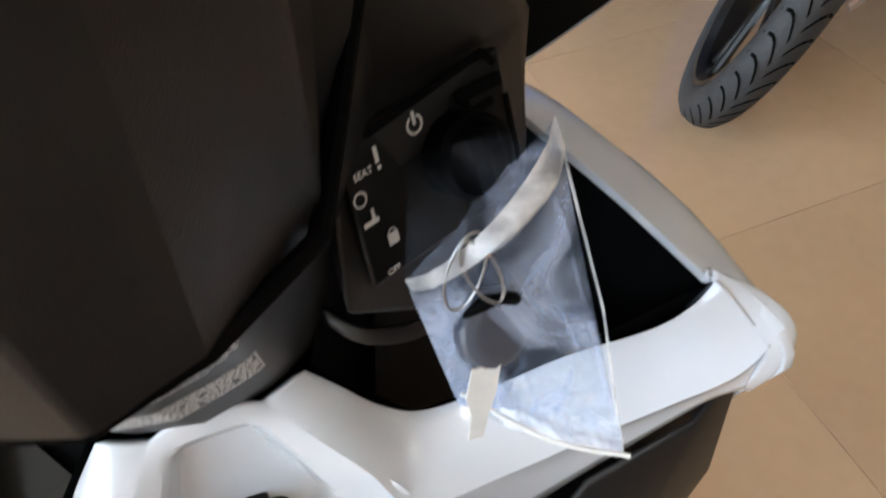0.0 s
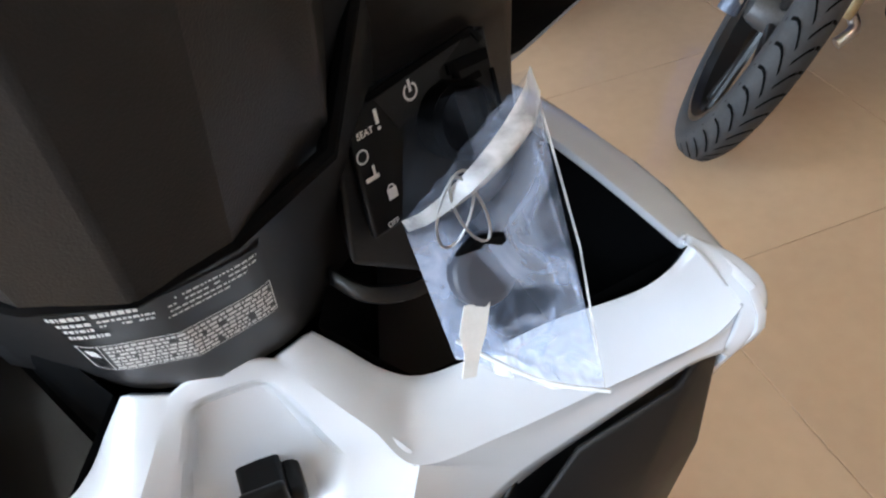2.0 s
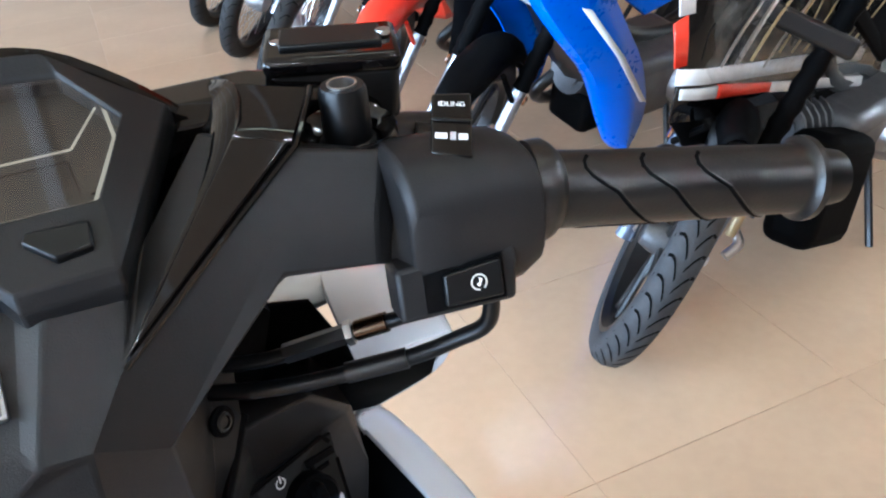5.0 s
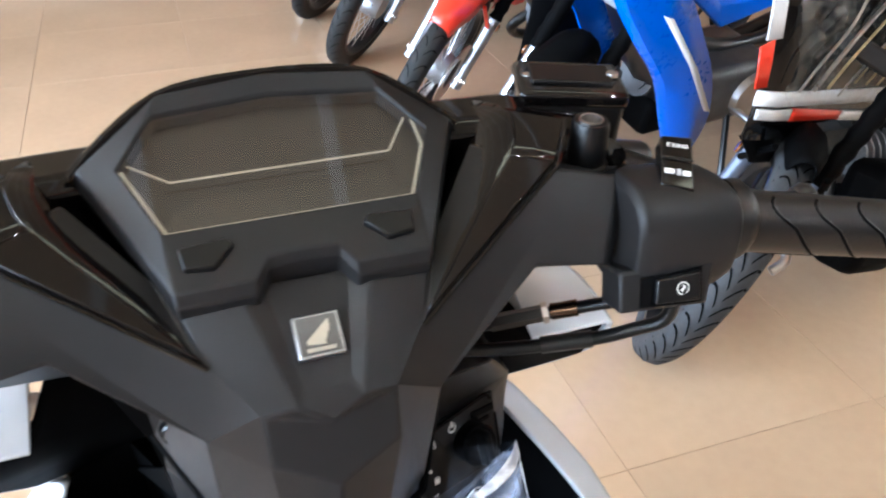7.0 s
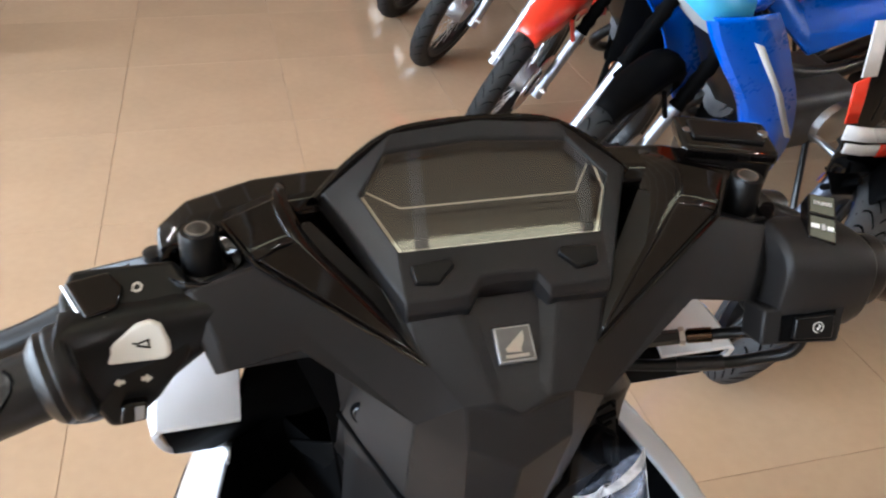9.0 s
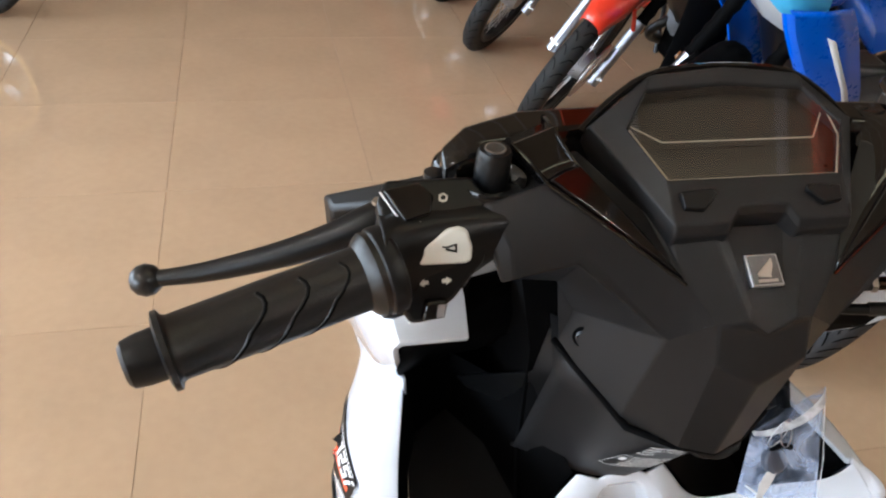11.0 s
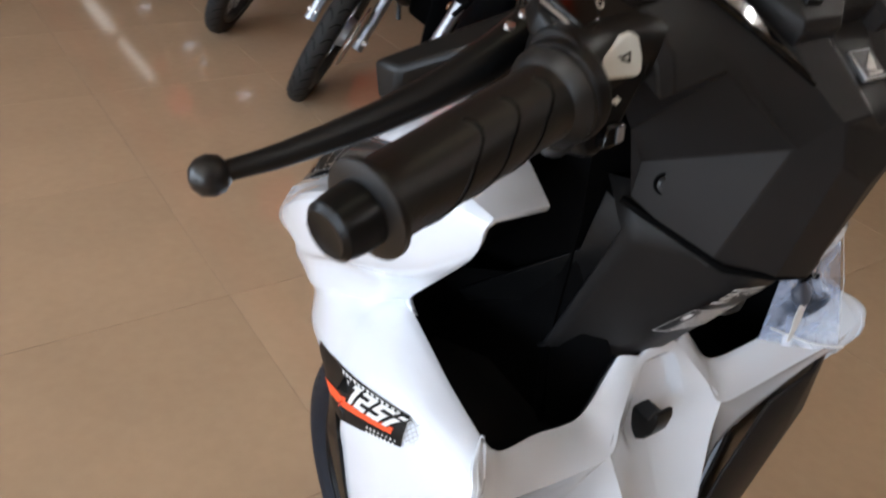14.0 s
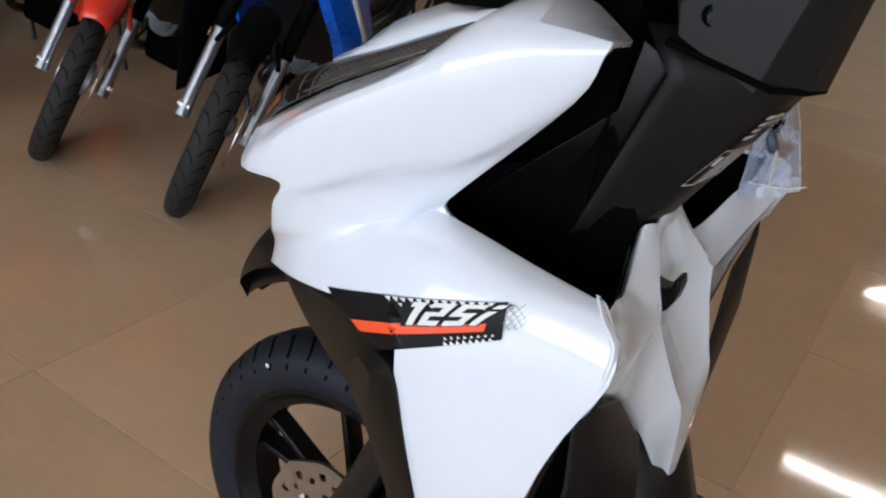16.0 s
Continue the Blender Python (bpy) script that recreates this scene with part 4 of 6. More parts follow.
part("display_line", line_strip([(-.063, .2025), (-.047, .1925), (.048, .1925), (.060, .208)], .00048, -.0015), LCDLINE, disp, "thin pale display line")
part("display_line", line_strip([(-.050, .1885), (.046, .1885), (.0475, .175)], .0004, -.002), STICKER, disp)
part("display_edge", line_strip([(-.0655, .199), (-.0515, .1695), (.0515, .1695), (.063, .192), (.062, .206)], .0007, .0005), LCDLINE, disp)
for s in (-1, 1):
    cxy = [(.0485, .1615), (.0475, .1545), (.036, .1535), (.027, .1600), (.029, .1625)]
    part("meter_button", prism([Vector((s * x, y, 1.0300 + (y - .160) * .80)) for x, y in cxy], (0, .001, -.003), (0, -.0012, .0022)), PLASTIC_S, meter, "black meter button", bevel=0.0008)


# gloss black inserts beside the meter and the gloss front cover
TIP, OUTER, INNER = (-.0465, .1375, .9915), (-.1195, .1700, 1.0380), (-.1003, .1775, 1.0412)
UP_OUT, UP_IN = (-.1335, .1915, 1.0490), (-.1085, .2010, 1.0530)


def pad():
    """Slim three-sided blade, its upper edge standing proud."""
    mid = Vector(OUTER).lerp(Vector(INNER), .5) + Vector((0, -.0012, .0012))
    return prism([TIP, OUTER, mid, INNER], (0, .004, -.005), (0, -.0008, .0016))


both("gloss_insert", pad, GLOSS, "gloss black triangular insert", bevel=0.0012)
both("insert_rim", lambda: tube([(-.0455, .1360, .9895), Vector(TIP).lerp(Vector(OUTER), .5) + Vector((-.0012, -.0012, 0)), (-.1210, .1685, 1.0375), (-.1285, .1800, 1.0440), (-.1350, .1915, 1.0490)], 0.0011, 6), GLOSS)


def upper_pad():
    a, b, c, d = [Vector(p) for p in (OUTER, INNER, UP_IN, UP_OUT)]
    rows = []
    for k in range(5):
        f = k / 4
        p, q = a.lerp(d, f), b.lerp(c, f)
        rows.append([p + Vector((-.001, 0, -.006)), p, p.lerp(q, .5) + Vector((0, 0, .0012 * math.sin(math.pi * f))), q, q + Vector((.001, .001, -.006))])
    rows.append([v + Vector((0, .014, -.004)) for v in rows[-1]])
    return loft(rows)


both("gloss_shoulder", upper_pad, GLOSS, "gloss black shoulder panel above the insert", solid=0.002, out=(0, -.4, 1))


def gutter():
    top = [TIP, Vector(TIP).lerp(Vector(INNER), .5), INNER, UP_IN, (-.104, .232, 1.046)]
    mid = [(-.048, .141, .992), (-.066, .165, 1.010), (-.086, .187, 1.026), (-.097, .212, 1.036), (-.096, .236, 1.038)]
    low = [(-.0505, .149, 1.000), (-.062, .170, 1.010), (-.074, .190, 1.018), (-.086, .213, 1.028), (-.088, .238, 1.032)]
    return loft([catmull(r, 3) for r in (top, mid, low)])


both("meter_gutter", gutter, GLOSS, "gloss black channel beside the meter", solid=0.002, out=(0, 0, 1))


def front_cover():
    sections = []
    for x, y0, y1, zt, zb in ((-.167, .204, .228, 1.033, .992), (-.152, .204, .246, 1.041, .984), (-.118, .206, .262, 1.045, .972), (-.088, .216, .270, 1.042, .960), (0, .226, .276, 1.040, .945)):
        sections.append([(x, y0, zb + .01), (x, y0, zt - .006), (x, y0 + .006, zt), (x, (y0 + y1) / 2, zt + .002), (x, y1 - .012, zt - .010), (x, y1, zt - .035), (x, y1 - .006, zb), (x, (y0 + y1) / 2, zb - .004)])
    sections += [[(-p[0], p[1], p[2]) for p in s] for s in reversed(sections[:-1])]
    return loft(sections, True, True)


part("front_handle_cover", front_cover(), GLOSS, scooter, "gloss black front handlebar cover", bevel=0.002)

# bar, grips, switch housings
axis_r = Vector((.134, -.022, -.022)).normalized()
axis_l = Vector((-.134, -.033, -.0235)).normalized()


def grip(side):
    ax = axis_r if side > 0 else axis_l
    o = Vector((.202, .151, 1.0035)) if side > 0 else Vector((-.209, .151, 1.0015))
    k = 1.09 if side > 0 else .92
    thin = .88 if side > 0 else .94
    g = part("grip", lathe([(h * k, r * thin) for h, r in ((.000, .0225), (.006, .0235), (.009, .0215), (.012, .0178), (.030, .0174), (.060, .0175), (.090, .0172), (.112, .0170), (.114, .0180), (.1155, .0210), (.1185, .0210), (.120, .0165), (.121, .0))], o, ax, 36), RUBBER, scooter, "black rubber handlebar grip with curved grooves")
    part("bar_end", lathe([(.119 * k, .0130), (.119 * k + .009, .0127), (.119 * k + .016, .0115), (.119 * k + .018, .0092), (.119 * k + .017, .0060), (.119 * k + .017, 0)], o, ax, 28), PLASTIC_S, g, "black bar end plug")
    u = Vector((0, 0, 1))
    u = (u - ax * u.dot(ax)).normalized()
    w = ax.cross(u)
    if w.y > 0:
        w = -w
    for g3 in range(3):
        pts = []
        for i in range(13):
            f = i / 12
            ang = radians(-82 + 150 * f)
            h = (.022 + g3 * .0225 - .005 * math.sin(math.pi * min(1, 2.5 * f)) + .033 * f ** 1.5) * k
            pts.append(o + ax * h + (w * math.cos(ang) - u * math.sin(ang)) * .01705 * thin)
        # raised tubes: deep black for the groove's shade, glossy for its highlight
        part("groove_shade", tube(pts, 0.0010, 6), DARK, g)
        part("groove_glint", tube([p + ax * .0011 for p in pts], 0.0007, 6), BLACKMETAL, g)
    bm = bmesh.new()
    for q in range(12):
        ang = radians(60 + q * 6)
        p0, p1 = o + ax * .022 + (w * math.cos(ang) - u * math.sin(ang)) * .0176 * thin, o + ax * .058 + (w * math.cos(ang) - u * math.sin(ang)) * .0176 * thin
        tube([p0, p1], .0004, 4, bm=bm)
    part("grip_ribs", bm, RUBBER, g)
    return g


grip(-1)
grip(1)
part("grip_collar", lathe([(-.008, .0205), (-.006, .0228), (-.001, .0232), (.002, .0225), (.003, .019)], (-.209, .151, 1.0015), axis_l, 32), PLASTIC_S, scooter, "black ring between grip and switch housing", bevel=0.001)


def housing(side):
    """Rounded switch housing round the bar, closed by the cover on its inner end."""
    if side < 0:
        rows = ((.136, .017, .014, .175, 1.011), (.149, .019, .0165, .174, 1.010), (.158, .0205, .0205, .174, 1.007), (.170, .0215, .025, .173, 1.002), (.186, .0215, .0300, .171, .997), (.202, .021, .0300, .164, .997), (.209, .0205, .0250, .155, 1.001))
    else:
        rows = ((.149, .024, .026, .160, 1.001), (.152, .026, .030, .160, 1.001), (.165, .026, .032, .158, .999), (.185, .025, .031, .156, .999), (.194, .024, .029, .154, 1.000), (.201, .0215, .0245, .152, 1.001))
    rings = []
    for x, ry, rz, dy, dz in rows:
        ring = []
        for k in range(28):
            a = 2 * math.pi * k / 28
            ca, sa = math.cos(a), math.sin(a)
            q = (abs(ca) ** 3 + abs(sa) ** 3) ** (-1 / 3)
            ring.append((side * x, dy + ry * ca * q, dz + rz * sa * q))
        rings.append(ring)
    return loft(rings, True, True)


sw_l = part("switch_housing", housing(-1), PLASTIC_S, scooter, "black left switch housing", bevel=0.001, angle=45)
sw_r = part("switch_housing", housing(1), PLASTIC, scooter, "black right switch housing", bevel=0.001, angle=45)


def face_frame(o, right, up):
    r = Vector(right).normalized()
    u = Vector(up)
    u = (u - r * u.dot(r)).normalized()
    nn = r.cross(u)
    return lambda x, y, z=0: Vector(o) + r * x + u * y + nn * z, nn


def plate(fr, nn, outline, lo, hi):
    return prism([fr(x, y) for x, y in outline], nn * lo, nn * hi)


# left controls: dipper switch, grey horn button, indicator switch
fl, nl = face_frame((-.1765, .1555, 1.0120), (1, 0.04, 0), (0, .27, .96))
if nl.y > 0:
    nl = -nl
part("switch_face", plate(fl, nl, [(-.029, .011), (-.010, .0135), (.022, .0135), (.027, .002), (.021, -.012), (.006, -.030), (-.009, -.042), (-.018, -.042), (-.027, -.025), (-.031, -.006)], -.014, .0012), PLASTIC_S, sw_l, bevel=0.003, segs=3)
part("horn_button", plate(fl, nl, [(-.0185, -.0045), (-.012, .001), (.001, .0095), (.007, .0105), (.0115, .008), (.0140, -.001), (.0138, -.0075), (.011, -.0095), (-.012, -.0085), (-.0175, -.0075)], .001, .0050), GREYPLASTIC, sw_l, "light grey triangular horn button", bevel=0.0018, segs=3)
part("horn_mark", plate(fl, nl, [(-.002, .0012), (.0005, .0008), (.0055, .0022), (.0055, -.0028), (.0005, -.0014), (-.0005, -.0008), (-.0005, -.0002), (.0005, -.0002), (.0045, -.0015), (.0045, .001), (.0005, 0), (-.002, .0004)], .0050, .0053), STICKER, sw_l)
for s, x in ((-1, -.0107), (1, .0010)):
    part("arrow_mark", plate(fl, nl, [(x - s * .0022, -.0180), (x, -.0180), (x, -.0168), (x + s * .0030, -.0190), (x, -.0212), (x, -.0200), (x - s * .0022, -.0200)], .0012, .0016), GREYPLASTIC, sw_l)
part("indicator_switch", plate(fl, nl, [(-.013, -.038), (-.001, -.037), (.0005, -.0275), (-.011, -.0275)], .001, .008), GLOSS, sw_l, "gloss black indicator switch", bevel=0.0015)
part("indicator_cap", plate(fl, nl, [(-.006, -.036), (-.002, -.0355), (-.001, -.029), (-.005, -.029)], .008, .0088), ALLOY, sw_l)
f2, n2 = face_frame((-.1850, .1688, 1.0272), (1, .04, 0), (0, .88, .48))
if n2.y > 0:
    n2 = -n2
part("switch_shoulder", plate(f2, n2, [(-.022, -.015), (.030, -.015), (.034, .004), (.028, .016), (-.018, .017), (-.024, .004)], -.012, .0012), PLASTIC_S, sw_l, bevel=0.003, segs=3)
part("dipper_switch", plate(f2, n2, [(-.0205, .0085), (-.0014, .0115), (.005, .003), (.0014, -.007), (-.012, -.0105)], .001, .0055), GLOSS, sw_l, "gloss black dipper switch", bevel=0.0014)
part("dipper_rim", tube([f2(-.0215, .0085) + n2 * .0025, f2(-.0125, -.0117) + n2 * .0025, f2(-.004, -.0100) + n2 * .0025], .0007, 6), STEEL, sw_l)
lm = [(.0078, .0020), (.0100, .0008), (.0122, .0018), (.0130, .0042), (.0112, .0062), (.0086, .0054)]
part("lamp_mark", plate(f2, n2, lm, .0012, .0016), GREYPLASTIC, sw_l)
part("lamp_mark_core", plate(f2, n2, [(.0104 + (x - .0104) * .55, .0034 + (y - .0034) * .55) for x, y in lm], .0016, .0018), STICKER, sw_l)

# right controls: engine stop switch on top, starter button below
fr_, nr = face_frame((.1755, .1560, 1.0325), (.90, -.42, -.10), (.30, .80, .45))
if nr.z < 0:
    nr = -nr
idle = part("idling_switch", plate(fr_, nr, [(-.0068, -.011), (.0085, -.0125), (.0075, .018), (-.0075, .017)], -.008, .0032), GLOSS, sw_r, "gloss black idling switch", bevel=0.0012)
_v, _f = text_points("IDLING", .0031, fat=.00006)
part("switch_text", facets([fr_(q.x + .0002, q.y + .0115) + nr * .0036 for q in _v], _f), PRINT, idle)
part("switch_step", plate(fr_, nr, [(-.0070, .0035), (.0078, .003), (.0078, .0045), (-.0070, .005)], .0032, .0042), PLASTIC_S, idle, bevel=0.0005)
for x0, x1, y0, y1, m_ in ((-.0055, -.001, -.0045, -.002, PRINT), (0, .0022, -.0050, -.0015, LABELGREY), (.003, .0065, -.0048, -.0022, PRINT)):
    part("text_bar", plate(fr_, nr, [(x0, y0), (x1, y0), (x1, y1), (x0, y1)], .0033, .0036), m_, idle)
fs_, ns = face_frame((.164, .1315, .985), (1, -.12, .02), (0, .35, .94))
if ns.y > 0:
    ns = -ns
part("starter_bay", plate(fs_, ns, [(-.024, -.0105), (.021, -.0115), (.025, .011), (-.023, .010)], -.022, .001), PLASTIC, sw_r, bevel=0.002)
part("starter_recess", plate(fs_, ns, [(-.014, -.0085), (.017, -.0095), (.018, .0078), (-.013, .0062)], .001, .0016), DARK, sw_r)
st = part("starter_button", plate(fs_, ns, [(-.007, -.0070), (.0155, -.0078), (.0162, .0064), (-.006, .0050)], .001, .0045), PLASTIC_S, sw_r, "black starter button", bevel=0.001)


def ring_mark(o, ux, vx, nn, r, w, a0, a1):
    n = 18
    return loft([[o + (ux * math.cos(radians(t)) + vx * math.sin(radians(t))) * q + nn * .0003 for t in [a0 + (a1 - a0) * i / n for i in range(n + 1)]] for q in (r - w, r)])


so = fs_(.0065, -.0005) + ns * .0045
part("starter_mark", ring_mark(so, (fs_(1, 0) - fs_(0, 0)), (fs_(0, 1) - fs_(0, 0)), ns, .0032, .0006, -60, 270), GREYPLASTIC, st)
part("starter_flash", plate(fs_, ns, [(.0054, -.0011), (.0069, -.0005), (.0066, .0013), (.0081, .0003), (.0064, -.0023)], .0045, .0049), PRINT, st)


# mirror bosses
def boss(side):
    c = Vector((side * .1455, .187, 1.022))
    e = part("mirror_boss", lathe([(0, .0125), (.005, .0112), (.006, .0096), (.025, .0092), (.0275, .0082), (.0275, .0056), (.021, .0052), (.021, 0)], c, (0, -.06, 1), 28), PLASTIC_S, scooter, "black mirror mount with open thread")
    part("socket", lathe([(-.012, .0195), (.008, .0200), (.0105, .0190), (.0085, .0165), (.001, .0128), (-.002, .0110)], c, (0, -.06, 1), 28), GLOSS, e, "gloss black cup round the mount")
    part("thread", lathe([(.0215, .0053), (.0283, .0057), (.0283, .0049), (.0215, .0049)], c, (0, -.06, 1), 24), STEEL, e)
    return e


boss(-1)
boss(1)


# brake levers with their brackets
def lever(side):
    bm = tube([(side * .180, .212, 1.006), (side * .205, .206, .996), (side * .230, .207, .984), (side * .262, .212, .971), (side * .300, .221, .957), (side * .328, .2275, .950)], lambda s: .0100 - .0050 * min(1, max(0, s - .25) * 1.5), 14, smooth=4)
    e = part("brake_lever", bm, PLASTIC_S, scooter, "satin black brake lever with ball end")
    part("ball_end", lathe([(-.0098, 0), (-.0085, .005), (-.005, .0085), (0, .0098), (.005, .0085), (.0085, .005), (.0098, 0)], (side * .333, .228, .949), (1, 0, 0), 20), BLACKMETAL, e)
    return e


lever(-1)
lever(1)
br = part("lever_bracket", facets([(-.158, .214, 1.024), (-.227, .275, .9735), (-.225, .272, .952), (-.165, .222, .985), (-.224, .254, .9755), (-.160, .196, 1.016), (-.223, .256, .953), (-.162, .204, .980)],
                                  [(0, 1, 2, 3), (0, 5, 4, 1), (4, 6, 2, 1), (5, 7, 6, 4), (0, 3, 7, 5), (3, 2, 6, 7)]), PLASTIC_S, scooter, "black lever bracket", bevel=0.003)
part("bracket_bolt", lathe([(0, .006), (.004, .006), (.005, .004), (.005, 0)], (-.170, .214, 1.017), (0, 0, 1), 12), BLACKMETAL, br)
part("pivot_cap", lathe([(-.03, .011), (0, .0115), (.004, .0105), (.008, .007), (.0095, 0)], (-.156, .232, 1.014), (0, -.1, 1), 24), GLOSS, br, "gloss black pivot cap")
for q in (0, 1):
    part("bracket_screw", lathe([(0, .0028), (.0018, .0026), (.0018, 0)], (-.196 - .009 * q, .196 - .002 * q, 1.019 - .004 * q), (0, -.3, 1), 12), STEEL, br)
res = part("brake_reservoir", box(0, 0, 0, .052, .034, .026, pose(.155, .228, 1.0360, 4, 3, -16)), BLACKMETAL, scooter, "black brake fluid reservoir", bevel=0.004, segs=3)
lid = part("reservoir_lid", box(0, 0, 0, .056, .038, .009, pose(.155, .228, 1.0495, 4, 3, -16)), GLOSS, res, "gloss black reservoir lid", bevel=0.003)
part("lid_pad", box(0, 0, 0, .042, .020, .003, pose(.155, .228, 1.0545, 4, 3, -16)), PLASTIC_S, lid, bevel=0.001)
for sx in (-.022, .022):
    part("lid_screw", lathe([(0, .0032), (.002, .003), (.002, 0)], Vector((.155, .228, 1.0535)) + Matrix.Rotation(radians(-16), 3, 'Z') @ Vector((sx, 0, 0)), (0, 0, 1), 12), STEEL, lid)
part("master_cylinder", tube([(.14, .215, 1.016), (.20, .222, 1.0)], .012, 14), BLACKMETAL, res)
part("lever_pivot", lathe([(-.008, .008), (.012, .008), (.014, .005), (.014, 0)], (.198, .222, .995), (0, 0, 1), 14), STEEL, res)

# throttle cables under the right arm
cab = part("throttle_cable", tube([(.060, .215, .925), (.095, .200, .926), (.142, .186, .936), (.166, .170, .948), (.176, .155, .958)], .0036, 10, smooth=5), PLASTIC_S, scooter, "black throttle cable")
part("cable_adjuster", tube([(.104, .1972, .9278), (.132, .1894, .9340)], .0048, 6), BLACKMETAL, cab)
part("cable_nut", tube([(.1315, .1895, .9338), (.1345, .1886, .9345)], .0060, 6), STEEL, cab, "bright cable nut")
part("cable_collar", tube([(.1360, .1881, .9348), (.1490, .1820, .9390)], .0047, 12), BRASS, cab, "dark bronze cable collar")
cab2 = part("throttle_cable", tube([(.062, .203, .918), (.10, .186, .919), (.150, .169, .9265), (.172, .160, .935), (.184, .152, .945), (.186, .150, .962)], .0038, 10, smooth=5), PLASTIC_S, scooter, "black throttle cable")
part("cable_sleeve", tube([(.126, .1775, .9222), (.152, .1683, .9270)], .0048, 10), RUBBER, cab2)

# screws
for s in (-1, 1):
    sc = part("cover_screw", lathe([(0, .0046), (.0016, .0044), (.0022, .0030), (.0012, .0026), (.0012, 0)], (s * .0700, .1905, .908), (s * .62, -.72, .25), 18), BLACKMETAL, scooter, "dark steel cover screw")
    part("screw_well", lathe([(-.001, .0070), (.0006, .0070), (.0010, .0060), (.0006, .0056)], (s * .0700, .1905, .908), (s * .62, -.72, .25), 18), DARK, sc)


# ---------------------------------------------------------------- front wheel of the scooter
AX = Vector((0, .498, .240))


def tyre_profile(R, w, rim):
    return [(-w * .36, rim), (-w * .46, rim + .012), (-w * .5, rim + (R - rim) * .45), (-w * .44, R - .018), (-w * .28, R - .005), (0, R), (w * .28, R - .005), (w * .44, R - .018), (w * .5, rim + (R - rim) * .45), (w * .46, rim + .012), (w * .36, rim)]


tyre = part("front_tyre", lathe(tyre_profile(.240, .088, .178), AX, (1, 0, 0), 56, closed=True), TYRE, scooter, "new black tyre with cut tread")


def tread(profile, centre, count, width, x0, x1, slant, phase=0.0):
    """Cut grooves laid on the tyre's own profile, alternating left and right."""
    def radius(x):
        best = 0
        for (xa, ra), (xb, rb) in zip(profile, profile[1:]):
            if min(xa, xb) - 1e-6 <= x <= max(xa, xb) + 1e-6 and abs(xb - xa) > 1e-6:
                best = max(best, ra + (rb - ra) * (x - xa) / (xb - xa))
        return best
    bm = bmesh.new()
    for k in range(count):
        for s in (-1, 1):
            a0 = 2 * math.pi * (k + (.5 if s > 0 else 0)) / count + phase
            rows = []
            for i in range(7):
                f = i / 6
                x = s * (x0 + (x1 - x0) * f)
                r = radius(x) + .0007
                a = a0 + slant * math.sin(f * 2.2)
                w = width / r * (1 - .35 * f)
                rows.append([centre + Vector((x, r * math.cos(a + q * w), r * math.sin(a + q * w))) for q in (-.5, .5)])
            loft(rows, bm=bm)
    return bm


tagged(part("tread_pattern", tread(tyre_profile(.240, .088, .178), AX, 44, .0062, .010, .0432, .05), DARK, tyre), kind="stuff")
for a, r in ((118, .218), (124, .213), (60, .216)):
    ca, sa = math.cos(radians(a)), math.sin(radians(a))
    part("paint_dot", lathe([(0, .0028), (.0006, .0026), (.0006, 0)], AX + Vector((-.0445, r * ca, r * sa)), (-1, 0, 0), 10), PRINT, tyre, "small white paint dot")
rim = part("rim", lathe([(-.030, .180), (-.034, .184), (-.034, .174), (-.026, .166), (-.020, .154), (.020, .154), (.026, .166), (.034, .174), (.034, .184), (.030, .180)], AX, (1, 0, 0), 56, closed=True), RIMBLACK, tyre, "gloss black cast rim")
for k in range(5):
    a = 2 * math.pi * k / 5 + .35
    for off in (-.17, .17):
        p0 = AX + Vector((0, .032 * math.cos(a), .032 * math.sin(a)))
        p1 = AX + Vector((0, .158 * math.cos(a + off), .158 * math.sin(a + off)))
        d = (p1 - p0).normalized()
        side = Vector((1, 0, 0)).cross(d)
        w0, w1 = .009, .006
        bm = loft([[p + side * w + Vector((.011, 0, 0)), p - side * w + Vector((.011, 0, 0)), p - side * w * .6 + Vector((-.013, 0, 0)), p + side * w * .6 + Vector((-.013, 0, 0))] for p, w in ((p0, w0), (p1, w1))], True, True)
        part("spoke", bm, RIMBLACK, rim, bevel=0.002)
part("hub", lathe([(-.034, .020), (-.034, .032), (-.02, .040), (.03, .040), (.034, .02)], AX, (1, 0, 0), 24), RIMBLACK, rim)


def disc():
    """Steel ring with round holes cut through, on a spider."""
    bm = bmesh.new()
    n = 48
    r0, r1, r2, r3, r4 = .052, .064, .072, .082, .095
    for x in (-.0485, -.0445):
        for k in range(n):
            def P(r, i):
                a = 2 * math.pi * i / n
                rr = r + (.0015 * math.sin(a * 10) if r == r4 else 0)
                return bm.verts.new(AX + Vector((x, rr * math.cos(a), rr * math.sin(a))))
            for q, (a0, a1) in enumerate(((r0, r1), (r1, r2), (r2, r3), (r3, r4))):
                if (q == 1 and k % 4 == 0) or (q == 2 and k % 4 == 2):
                    continue
                bm.faces.new((P(a0, k), P(a0, k + 1), P(a1, k + 1), P(a1, k)))
    bmesh.ops.remove_doubles(bm, verts=bm.verts, dist=1e-5)
    return bm


dk = part("brake_disc", disc(), STEEL, tyre, "drilled steel brake disc")
for k in range(5):
    a = 2 * math.pi * k / 5 + .2
    part("disc_arm", tube([AX + Vector((-.044, .026 * math.cos(a), .026 * math.sin(a))), AX + Vector((-.0465, .057 * math.cos(a + .35), .057 * math.sin(a + .35)))], .005, 6), STEEL, dk)
part("disc_centre", lathe([(-.050, .012), (-.049, .028), (-.044, .030), (-.044, .012)], AX, (1, 0, 0), 24), STEEL, dk)
